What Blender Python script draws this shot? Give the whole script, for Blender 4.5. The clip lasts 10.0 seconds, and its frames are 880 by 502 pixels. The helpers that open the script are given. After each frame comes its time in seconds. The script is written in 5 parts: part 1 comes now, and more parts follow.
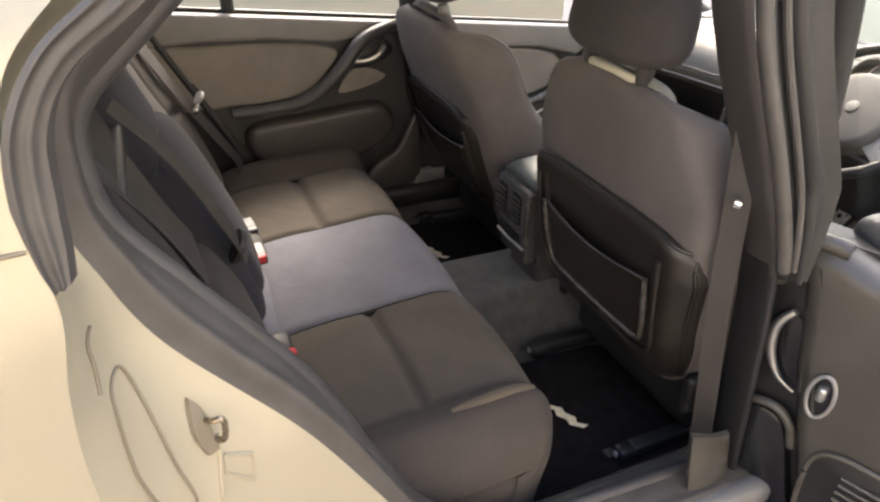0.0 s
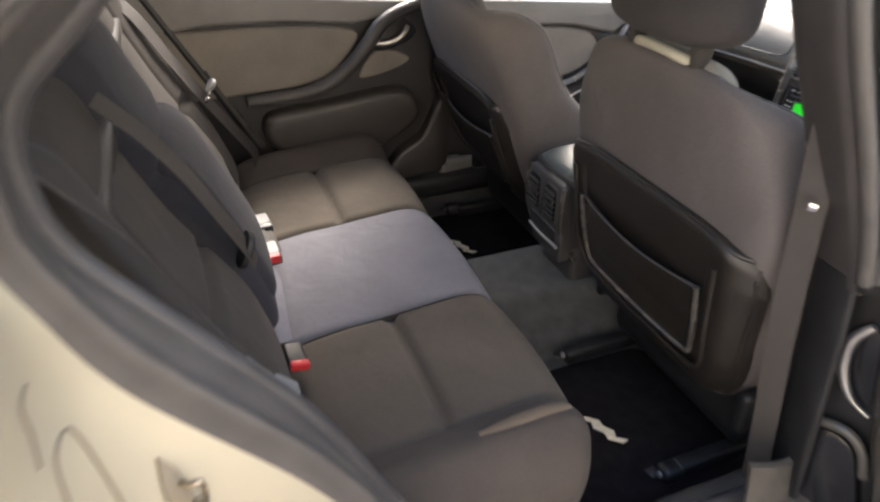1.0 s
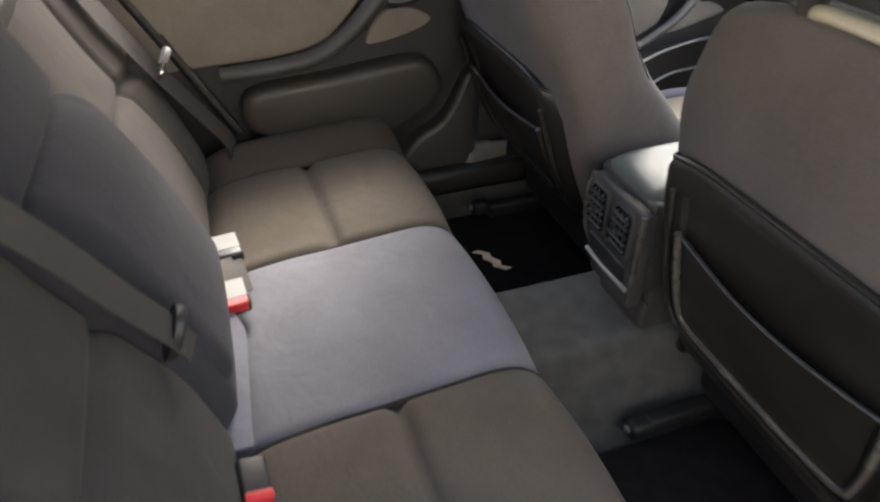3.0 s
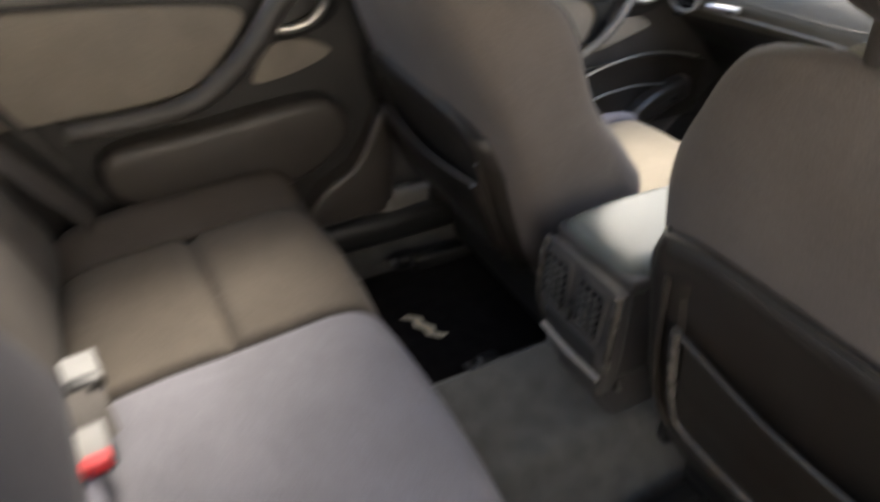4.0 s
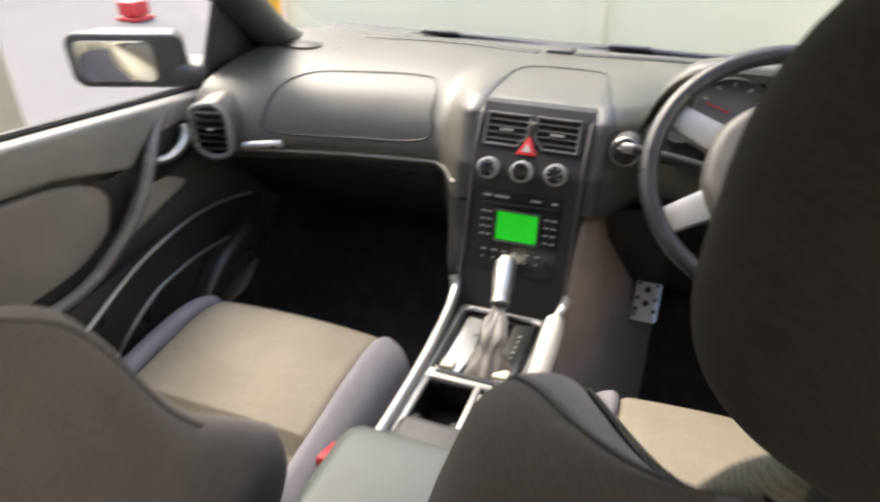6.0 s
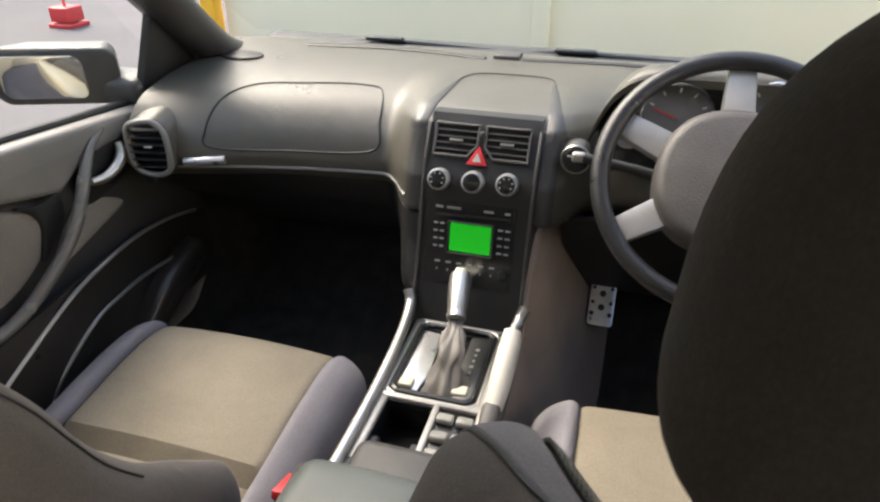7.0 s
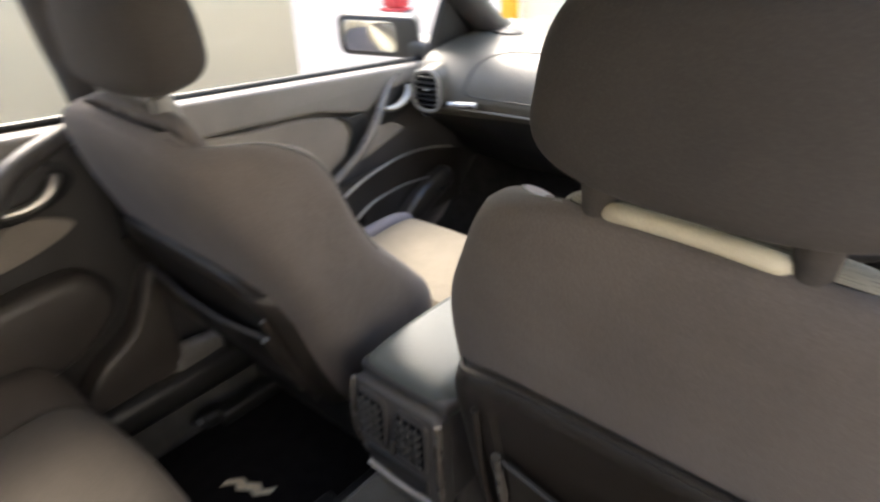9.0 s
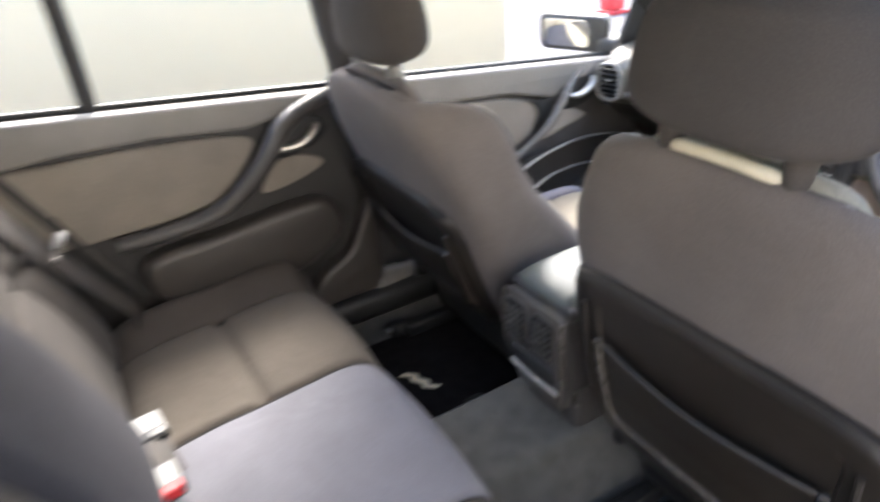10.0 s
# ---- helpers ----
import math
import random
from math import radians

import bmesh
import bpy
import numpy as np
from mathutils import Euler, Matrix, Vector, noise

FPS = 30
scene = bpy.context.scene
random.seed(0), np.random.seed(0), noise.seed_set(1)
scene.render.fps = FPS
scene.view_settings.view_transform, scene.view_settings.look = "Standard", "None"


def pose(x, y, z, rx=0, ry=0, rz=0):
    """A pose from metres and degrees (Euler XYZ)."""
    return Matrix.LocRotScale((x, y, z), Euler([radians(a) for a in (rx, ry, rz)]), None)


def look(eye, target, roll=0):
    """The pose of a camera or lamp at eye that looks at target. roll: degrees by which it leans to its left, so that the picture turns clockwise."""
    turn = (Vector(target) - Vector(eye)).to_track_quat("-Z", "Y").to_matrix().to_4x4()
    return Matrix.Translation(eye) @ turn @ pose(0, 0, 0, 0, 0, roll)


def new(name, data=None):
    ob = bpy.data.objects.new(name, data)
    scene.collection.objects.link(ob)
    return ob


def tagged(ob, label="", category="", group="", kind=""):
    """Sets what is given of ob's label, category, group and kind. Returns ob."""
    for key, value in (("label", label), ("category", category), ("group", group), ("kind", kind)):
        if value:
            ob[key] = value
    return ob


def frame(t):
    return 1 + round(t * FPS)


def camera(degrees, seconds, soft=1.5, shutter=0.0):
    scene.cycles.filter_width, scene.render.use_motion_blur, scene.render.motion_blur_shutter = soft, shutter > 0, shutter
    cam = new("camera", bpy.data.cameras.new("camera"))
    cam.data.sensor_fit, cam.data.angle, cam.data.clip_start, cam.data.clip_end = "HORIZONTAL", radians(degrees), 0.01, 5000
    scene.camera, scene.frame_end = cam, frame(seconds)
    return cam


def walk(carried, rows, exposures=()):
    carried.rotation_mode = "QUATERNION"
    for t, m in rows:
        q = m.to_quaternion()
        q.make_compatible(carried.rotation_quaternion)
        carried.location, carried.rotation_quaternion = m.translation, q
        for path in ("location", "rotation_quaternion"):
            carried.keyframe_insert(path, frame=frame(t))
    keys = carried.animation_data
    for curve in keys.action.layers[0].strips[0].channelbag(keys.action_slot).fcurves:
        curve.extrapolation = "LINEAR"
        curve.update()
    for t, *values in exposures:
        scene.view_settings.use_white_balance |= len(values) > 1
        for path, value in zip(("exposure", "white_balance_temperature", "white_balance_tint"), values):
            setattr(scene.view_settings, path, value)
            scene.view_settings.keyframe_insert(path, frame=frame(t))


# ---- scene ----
cam = camera(67.35, 10.0, 2.3, 1.0)
PATH = [
    (0, (-0.1574, -1.38, 1.5043), (0.4075, -0.136, 0.6716), 1.95),
    (0.5, (-0.1538, -1.3618, 1.4983), (0.3808, -0.1141, 0.6513), 1.18),
    (1, (-0.0997, -1.2627, 1.4714), (0.3921, -0.0136, 0.6008), 0.32),
    (1.5, (-0.0218, -1.1597, 1.4433), (0.4302, 0.0922, 0.5552), -0.09),
    (2, (0.0275, -1.054, 1.4266), (0.4633, 0.1922, 0.5227), 0.15),
    (2.2, (0.0374, -1.006, 1.4136), (0.4501, 0.2352, 0.4921), -0.17),
    (3.5, (0.0732, -0.6995, 1.3464), (0.5586, 0.47, 0.3683), 0.97),
    (4, (0.135, -0.552, 1.3253), (0.7593, 0.57, 0.3707), 1.62),
    (4.5, (0.2254, -0.4119, 1.3241), (1.0925, 0.5994, 0.4378), 1.64),
    (5, (0.3294, -0.2954, 1.3268), (1.3851, 0.5739, 0.4963), 0.68),
    (5.5, (0.3994, -0.2362, 1.3421), (1.6124, 0.4316, 0.5404), 0.19),
    (6, (0.466, -0.2077, 1.3445), (1.764, 0.274, 0.5425), 0.2),
    (6.2, (0.4776, -0.1916, 1.3464), (1.7958, 0.2324, 0.5449), 0.29),
    (7.3, (0.502, -0.2039, 1.3684), (1.8323, 0.1757, 0.5645), 0.13),
    (7.5, (0.4791, -0.1938, 1.3788), (1.7977, 0.2126, 0.5689), -0.02),
    (8, (0.412, -0.2532, 1.3666), (1.6693, 0.2985, 0.5452), -0.72),
    (8.5, (0.3016, -0.3642, 1.3668), (1.4692, 0.3667, 0.5529), -1.56),
    (9, (0.1981, -0.5131, 1.3977), (1.2386, 0.4034, 0.5994), -1.35),
    (9.5, (0.1383, -0.6548, 1.4215), (1.0161, 0.4283, 0.6363), -2.11),
    (10, (0.0298, -0.8022, 1.4425), (0.7224, 0.4135, 0.6664), -3.78),
]
LOOKS = [(0.0, 2.85, 7100, 12), (1.0, 2.9, 6750, 12), (1.5, 3.1, 6500, 11), (2.0, 3.2, 6300, 10), (3.5, 2.9, 6800, 9), (4.0, 3.0, 6900, 9), (4.5, 3.15, 6900, 9), (5.0, 2.95, 6900, 10), (5.5, 2.9, 6900, 10), (6.0, 2.55, 6900, 9), (7.5, 2.2, 7000, 8), (8.5, 2.6, 6800, 11), (9.0, 3.12, 6900, 10), (9.5, 3.2, 6900, 10), (10.0, 3.6, 6300, 10)]
walk(cam, [(t, look(eye, target, roll)) for t, eye, target, roll in PATH], LOOKS)


# ---- light ----
world = bpy.data.worlds.new("sky")
scene.world = world
world.use_nodes = True
wn = world.node_tree.nodes
sky = wn.new("ShaderNodeTexSky")
sky.sky_type = "NISHITA"
sky.sun_disc = False
sky.sun_elevation = radians(49)
sky.sun_rotation = radians(28)
sky.air_density = 1.0
sky.dust_density = 4.0
wn["Background"].inputs["Strength"].default_value = 0.15
world.node_tree.links.new(sky.outputs[0], wn["Background"].inputs["Color"])
sun = new("sun", bpy.data.lights.new("sun", "SUN"))
sun.data.energy = 0.7
sun.data.angle = radians(20)
sun.data.color = (1.0, 0.97, 0.92)
sun.matrix_world = look((2.2, 4.2, 5.5), (0, 0, 0))


# ---- materials ----
def mat(name, col, rough=0.6, metal=0.0, var=0.15, scale=12.0, grain=0.0, grain_scale=400.0, bump=0.1, spec=0.5, sheen=0.0, coat=0.0):
    """A procedural surface: large blotches and fine grain in the colour, fine relief."""
    m = bpy.data.materials.new(name)
    m.use_nodes = True
    t, n, l = m.node_tree, m.node_tree.nodes, m.node_tree.links
    b = n["Principled BSDF"]
    b.inputs["Roughness"].default_value = rough
    b.inputs["Metallic"].default_value = metal
    b.inputs["Specular IOR Level"].default_value = spec
    b.inputs["Sheen Weight"].default_value = sheen
    b.inputs["Coat Weight"].default_value = coat
    tc = n.new("ShaderNodeTexCoord")
    n1 = n.new("ShaderNodeTexNoise")
    n1.inputs["Scale"].default_value = scale
    n1.inputs["Detail"].default_value = 4
    n2 = n.new("ShaderNodeTexNoise")
    n2.inputs["Scale"].default_value = grain_scale
    n2.inputs["Detail"].default_value = 2
    l.new(tc.outputs["Object"], n1.inputs["Vector"])
    l.new(tc.outputs["Object"], n2.inputs["Vector"])
    r = n.new("ShaderNodeValToRGB")
    r.color_ramp.elements[0].position, r.color_ramp.elements[1].position = 0.3, 0.7
    r.color_ramp.elements[0].color = (*[c * (1 - var) for c in col], 1)
    r.color_ramp.elements[1].color = (*[min(1, c * (1 + var)) for c in col], 1)
    l.new(n1.outputs["Fac"], r.inputs["Fac"])
    mx = n.new("ShaderNodeMix")
    mx.data_type, mx.blend_type = "RGBA", "OVERLAY"
    mx.inputs["Factor"].default_value = grain
    l.new(r.outputs["Color"], mx.inputs["A"])
    l.new(n2.outputs["Fac"], mx.inputs["B"])
    l.new(mx.outputs["Result"], b.inputs["Base Color"])
    rr = n.new("ShaderNodeMapRange")
    rr.inputs["To Min"].default_value, rr.inputs["To Max"].default_value = max(0.02, rough - 0.08), min(1, rough + 0.08)
    l.new(n1.outputs["Fac"], rr.inputs["Value"])
    l.new(rr.outputs["Result"], b.inputs["Roughness"])
    if bump:
        bp = n.new("ShaderNodeBump")
        bp.inputs["Strength"].default_value = bump
        bp.inputs["Distance"].default_value = 0.002
        l.new(n2.outputs["Fac"], bp.inputs["Height"])
        l.new(bp.outputs["Normal"], b.inputs["Normal"])
    return m


def woven(name, col, dot=1.10, scale=330.0, rough=0.9, var=0.12):
    """Knitted seat cloth: a small dotted weave over soft blotches."""
    m = mat(name, col, rough, 0, var, 7, 0.3, 900, 0.12, 0.15, 0.04)
    n, l = m.node_tree.nodes, m.node_tree.links
    b = n["Principled BSDF"]
    v = n.new("ShaderNodeTexVoronoi")
    v.inputs["Scale"].default_value = scale
    v.inputs["Randomness"].default_value = 0.7
    tc = next(x for x in n if x.type == "TEX_COORD")
    l.new(tc.outputs["Object"], v.inputs["Vector"])
    r = n.new("ShaderNodeMapRange")
    r.inputs["From Max"].default_value = 0.6
    r.inputs["To Min"].default_value, r.inputs["To Max"].default_value = dot, 0.94
    l.new(v.outputs["Distance"], r.inputs["Value"])
    old = b.inputs["Base Color"].links[0].from_socket
    mx = n.new("ShaderNodeMix")
    mx.data_type, mx.blend_type = "RGBA", "MULTIPLY"
    mx.inputs["Factor"].default_value = 1
    l.new(old, mx.inputs["A"])
    l.new(r.outputs["Result"], mx.inputs["B"])
    l.new(mx.outputs["Result"], b.inputs["Base Color"])
    bp = next(x for x in n if x.type == "BUMP")
    l.new(v.outputs["Distance"], bp.inputs["Height"])
    n3 = n.new("ShaderNodeTexNoise")
    n3.inputs["Scale"].default_value = 11
    n3.inputs["Detail"].default_value = 3
    n3.inputs["Distortion"].default_value = 0.6
    l.new(tc.outputs["Object"], n3.inputs["Vector"])
    b2 = n.new("ShaderNodeBump")
    b2.inputs["Strength"].default_value = 0.35
    b2.inputs["Distance"].default_value = 0.012
    l.new(n3.outputs["Fac"], b2.inputs["Height"])
    l.new(b2.outputs["Normal"], bp.inputs["Normal"])
    return m


M = {}
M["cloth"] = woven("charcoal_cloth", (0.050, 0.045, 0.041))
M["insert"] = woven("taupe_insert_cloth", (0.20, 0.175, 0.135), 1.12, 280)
M["band"] = woven("slate_blue_cloth", (0.17, 0.17, 0.2))
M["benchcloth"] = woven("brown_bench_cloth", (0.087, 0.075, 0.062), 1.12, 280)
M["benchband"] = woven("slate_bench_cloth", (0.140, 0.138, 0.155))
# the slate cloth again, darkened for the shade on the backrest
M["shadeband"] = woven("shaded_slate_cloth", (0.039, 0.039, 0.046))
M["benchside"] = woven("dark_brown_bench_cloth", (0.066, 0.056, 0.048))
M["bolster"] = woven("grey_bolster_cloth", (0.19, 0.18, 0.195))
M["seatback"] = woven("brown_grey_cloth", (0.122, 0.108, 0.101))
M["head"] = woven("dark_headrest_cloth", (0.056, 0.051, 0.048))
M["doorcloth"] = woven("taupe_door_cloth", (0.225, 0.203, 0.175))
M["panel"] = mat("black_seat_back_plastic", (0.018, 0.015, 0.012), 0.38, 0, 0.2, 20, 0.2, 900, 0.25)
M["plastic"] = mat("dark_grey_plastic", (0.055, 0.052, 0.05), 0.36, 0, 0.15, 14, 0.2, 1100, 0.3)
M["black"] = mat("black_plastic", (0.016, 0.016, 0.016), 0.42, 0, 0.2, 14, 0.1, 900, 0.15)
M["gloss"] = mat("gloss_black", (0.012, 0.012, 0.013), 0.22, 0, 0.15, 14, 0, 900, 0.02)
M["doortrim"] = mat("grey_door_plastic", (0.21, 0.2, 0.187), 0.42, 0, 0.1, 10, 0.2, 1000, 0.3)
M["doordark"] = mat("satin_dark_door_trim", (0.070, 0.064, 0.054), 0.22, 0, 0.12, 10, 0.2, 900, 0.2)
M["kick"] = mat("brown_grey_kick_panel", (0.34, 0.27, 0.225), 0.6, 0, 0.12, 10, 0.2, 900, 0.2)
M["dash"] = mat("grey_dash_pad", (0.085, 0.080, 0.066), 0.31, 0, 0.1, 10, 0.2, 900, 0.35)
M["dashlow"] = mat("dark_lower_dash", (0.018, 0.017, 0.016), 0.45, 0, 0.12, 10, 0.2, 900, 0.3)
M["lid"] = mat("armrest_vinyl", (0.1, 0.112, 0.104), 0.36, 0, 0.1, 10, 0.2, 900, 0.3)
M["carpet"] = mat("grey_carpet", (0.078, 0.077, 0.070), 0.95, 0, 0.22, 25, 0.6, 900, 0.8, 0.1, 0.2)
M["footwell"] = mat("shaded_footwell_carpet", (0.035, 0.032, 0.029), 0.95, 0, 0.25, 25, 0.5, 900, 0.6, 0.1)
M["wiper"] = mat("wiper_black", (0.03, 0.033, 0.036), 0.5, 0, 0.15, 20, 0.1, 900, 0.1)
M["mat"] = mat("black_mat_pile", (0.014, 0.012, 0.012), 0.97, 0, 0.3, 30, 0.6, 1000, 0.8, 0.1)
M["silver"] = mat("satin_silver", (0.5, 0.49, 0.46), 0.33, 0.85, 0.06, 30, 0.1, 900, 0.04)
M["satin"] = mat("grey_satin_console", (0.32, 0.31, 0.295), 0.36, 0.4, 0.06, 30, 0.1, 900, 0.04)
M["switchgrey"] = mat("grey_switch_plastic", (0.22, 0.215, 0.2), 0.35, 0, 0.08, 30, 0.1, 900, 0.05)
M["slat"] = mat("dark_vent_slat", (0.034, 0.033, 0.031), 0.4, 0, 0.08, 30, 0.1, 900, 0.05)
M["chrome"] = mat("chrome", (0.75, 0.75, 0.74), 0.14, 1.0, 0.05, 30, 0, 500, 0.02)
M["alloy"] = mat("brushed_alloy", (0.6, 0.6, 0.6), 0.3, 0.7, 0.08, 40, 0.1, 900, 0.05)
M["white"] = mat("pale_plastic", (0.40, 0.40, 0.385), 0.45, 0, 0.08, 20, 0.1, 800, 0.05)
M["red"] = mat("red_plastic", (0.55, 0.03, 0.035), 0.4, 0, 0.1, 20, 0, 800, 0.05)
M["pipe"] = mat("grey_piping", (0.07, 0.064, 0.056), 0.27, 0, 0.12, 20, 0.1, 900, 0.1)
M["latch"] = mat("pale_grey_latch", (0.18, 0.18, 0.175), 0.42, 0, 0.1, 20, 0.1, 800, 0.05)
M["lip"] = woven("highlit_tan_lip_cloth", (0.125, 0.100, 0.074), 0.85, 420)
M["handle"] = mat("satin_grey_pull", (0.14, 0.132, 0.122), 0.26, 0, 0.1, 14, 0.1, 900, 0.1)
M["steel"] = mat("brown_striker_steel", (0.30, 0.25, 0.18), 0.28, 0.9, 0.15, 40, 0.1, 900, 0.1)
M["flank"] = mat("charcoal_stack_flank", (0.042, 0.041, 0.040), 0.34, 0, 0.1, 12, 0.2, 900, 0.25)
M["welt"] = mat("dark_seam_welt", (0.02, 0.017, 0.014), 0.85, 0, 0.2, 40, 0.3, 900, 0.3, 0.2)
M["cream"] = mat("cream_vinyl", (0.52, 0.49, 0.38), 0.6, 0, 0.1, 30, 0.2, 600, 0.2)
M["doorpad"] = mat("brown_grey_door_pad", (0.042, 0.037, 0.033), 0.33, 0, 0.12, 12, 0.2, 1000, 0.3)
M["webbing"] = mat("belt_webbing", (0.048, 0.042, 0.037), 0.7, 0, 0.12, 30, 0.5, 1500, 0.4)
M["paint"] = mat("champagne_paint", (0.41, 0.37, 0.268), 0.34, 0.25, 0.05, 6, 0.1, 1500, 0.0, 0.5)
M["recess"] = mat("brown_shaded_metal", (0.2, 0.17, 0.12), 0.5, 0.2, 0.1, 20, 0.1, 900, 0.05)
M["rubber"] = mat("grey_rubber_seal", (0.07, 0.064, 0.058), 0.42, 0, 0.15, 20, 0.2, 800, 0.15)
M["pillar"] = mat("pillar_trim", (0.045, 0.04, 0.037), 0.55, 0, 0.1, 12, 0.2, 900, 0.25)
M["headliner"] = mat("light_headliner", (0.68, 0.65, 0.6), 0.95, 0, 0.06, 10, 0.3, 900, 0.3)
M["leather"] = mat("grey_leather", (0.06, 0.056, 0.054), 0.5, 0, 0.15, 30, 0.2, 400, 0.4)
M["rim"] = mat("black_rim_leather", (0.016, 0.016, 0.018), 0.3, 0, 0.15, 30, 0.2, 700, 0.3)
M["gaiter"] = mat("grey_gaiter_leather", (0.12, 0.108, 0.095), 0.42, 0, 0.15, 40, 0.2, 500, 0.3)
M["grip"] = mat("pale_grip_vinyl", (0.5, 0.48, 0.43), 0.45, 0, 0.08, 20, 0.2, 600, 0.2)
M["perf"] = woven("perforated_grey_cloth", (0.27, 0.26, 0.22), 0.3, 520)
M["perfdark"] = woven("perforated_charcoal_cloth", (0.13, 0.127, 0.115), 0.12, 420)
for x in list(M["perf"].node_tree.nodes) + list(M["perfdark"].node_tree.nodes):
    if x.type == "TEX_VORONOI":
        x.inputs["Randomness"].default_value = 0.12
    if x.type == "MAP_RANGE" and abs(x.inputs["From Max"].default_value - 0.6) < 0.01:
        x.inputs["From Min"].default_value, x.inputs["From Max"].default_value = 0.22, 0.38
        x.inputs["To Max"].default_value = 1.0
M["emblem"] = mat("tan_emblem", (0.78, 0.68, 0.48), 0.7, 0, 0.15, 60, 0.3, 900, 0.3)
M["dial"] = mat("grey_dial_face", (0.12, 0.115, 0.11), 0.5, 0, 0.06, 20, 0, 900, 0.02)
M["wall"] = mat("cream_plaster", (0.58, 0.51, 0.37), 0.9, 0, 0.04, 1.2, 0.15, 150, 0.15)
M["wallwhite"] = mat("white_render", (0.8, 0.765, 0.57), 0.9, 0, 0.03, 1.0, 0.15, 150, 0.1)
M["wallgrey"] = mat("grey_render", (0.7, 0.66, 0.58), 0.9, 0, 0.06, 1.2, 0.15, 150, 0.15)
M["concrete"] = mat("pale_concrete", (0.105, 0.10, 0.108), 0.75, 0, 0.12, 1.5, 0.25, 60, 0.1, 0.2)
M["pocket"] = mat("brown_black_pocket", (0.03, 0.026, 0.022), 0.3, 0, 0.15, 12, 0.1, 900, 0.1)
M["yellow"] = mat("yellow_paint", (0.75, 0.42, 0.03), 0.5, 0, 0.08, 5, 0.1, 200, 0.05)


def glass_mat():
    m = bpy.data.materials.new("clear_glass")
    m.use_nodes = True
    n, l = m.node_tree.nodes, m.node_tree.links
    n.remove(n["Principled BSDF"])
    tr, gl, mx = (n.new("ShaderNodeBsdfTransparent"), n.new("ShaderNodeBsdfGlossy"), n.new("ShaderNodeMixShader"))
    tr.inputs["Color"].default_value = (0.975, 0.985, 0.98, 1)
    gl.inputs["Roughness"].default_value = 0.02
    mx.inputs[0].default_value = 0.025
    l.new(tr.outputs[0], mx.inputs[1])
    l.new(gl.outputs[0], mx.inputs[2])
    l.new(mx.outputs[0], n["Material Output"].inputs["Surface"])
    return m


M["glass"] = glass_mat()


def glow_mat(name, col, strength):
    m = bpy.data.materials.new(name)
    m.use_nodes = True
    b = m.node_tree.nodes["Principled BSDF"]
    b.inputs["Base Color"].default_value = (*col, 1)
    b.inputs["Emission Color"].default_value = (*col, 1)
    b.inputs["Emission Strength"].default_value = strength
    return m


M["screen"] = glow_mat("green_backlit_display", (0.0, 0.50, 0.015), 0.10)
M["mirror"] = mat("mirror_silver", (0.85, 0.86, 0.88), 0.03, 1.0, 0.01, 5, 0, 900, 0.0)


# ---- mesh helpers ----
def thing(name, label, category, group="", kind="", at=(0, 0, 0)):
    ob = new(name)
    ob.empty_display_size = 0.05
    ob.location = at
    return tagged(ob, label, category, group, kind)


def part(name, bm, material, parent=None, label="", smooth=40):
    """Links a bmesh as one mesh object under a thing or a part; the mesh is in world places."""
    me = bpy.data.meshes.new(name)
    if smooth:
        for f in bm.faces:
            f.smooth = True
        for e in bm.edges:
            if len(e.link_faces) == 2 and e.calc_face_angle(0) > radians(smooth):
                e.smooth = False
    bm.to_mesh(me)
    bm.free()
    me.materials.append(M[material])
    ob = new(name, me)
    if parent is not None:
        ob.parent = parent
        if parent.data is None:
            ob.matrix_parent_inverse = Matrix.Translation(-parent.location)
    if label:
        ob["label"] = label
    return ob


def grid(fn, nu, nv, close_u=False, close_v=False):
    """A sheet of fn(u, v), u and v from 0 to 1."""
    bm = bmesh.new()
    cu, cv = (nu if close_u else nu + 1), (nv if close_v else nv + 1)
    vs = [[bm.verts.new(fn(i / nu, j / nv)) for j in range(cv)] for i in range(cu)]
    for i in range(nu):
        for j in range(nv):
            a, b = i, (i + 1) % cu
            c, d = j, (j + 1) % cv
            bm.faces.new((vs[a][c], vs[b][c], vs[b][d], vs[a][d]))
    return bm


def fix(bm):
    bmesh.ops.recalc_face_normals(bm, faces=bm.faces)
    return bm


def solid(bm, way):
    """Gives a sheet thickness: a second skin, way off the first, and the rim between them."""
    rim = [e for e in bm.edges if e.is_boundary]
    ends = [tuple(e.verts) for e in rim]
    made = bmesh.ops.duplicate(bm, geom=bm.verts[:] + bm.edges[:] + bm.faces[:])
    vm = made["vert_map"]
    moved = [g for g in made["geom"] if isinstance(g, bmesh.types.BMVert)]
    bmesh.ops.translate(bm, vec=way, verts=moved)
    for a, b in ends:
        bm.faces.new((a, b, vm[b], vm[a]))
    return fix(bm)


def rbox(c, s, bev=0.01, seg=3, m=None):
    """A box of size s about c with rounded edges, turned by m about its centre."""
    bm = bmesh.new()
    bmesh.ops.create_cube(bm, size=1)
    bmesh.ops.scale(bm, vec=s, verts=bm.verts)
    if bev:
        bmesh.ops.bevel(bm, geom=bm.edges[:], offset=min(bev, 0.49 * min(s)), segments=seg, profile=0.5, affect="EDGES")
    if m is not None:
        bmesh.ops.transform(bm, matrix=m.to_4x4(), verts=bm.verts)
    bmesh.ops.translate(bm, vec=c, verts=bm.verts)
    return bm


def rot(rx=0, ry=0, rz=0):
    return Euler((radians(rx), radians(ry), radians(rz))).to_matrix()


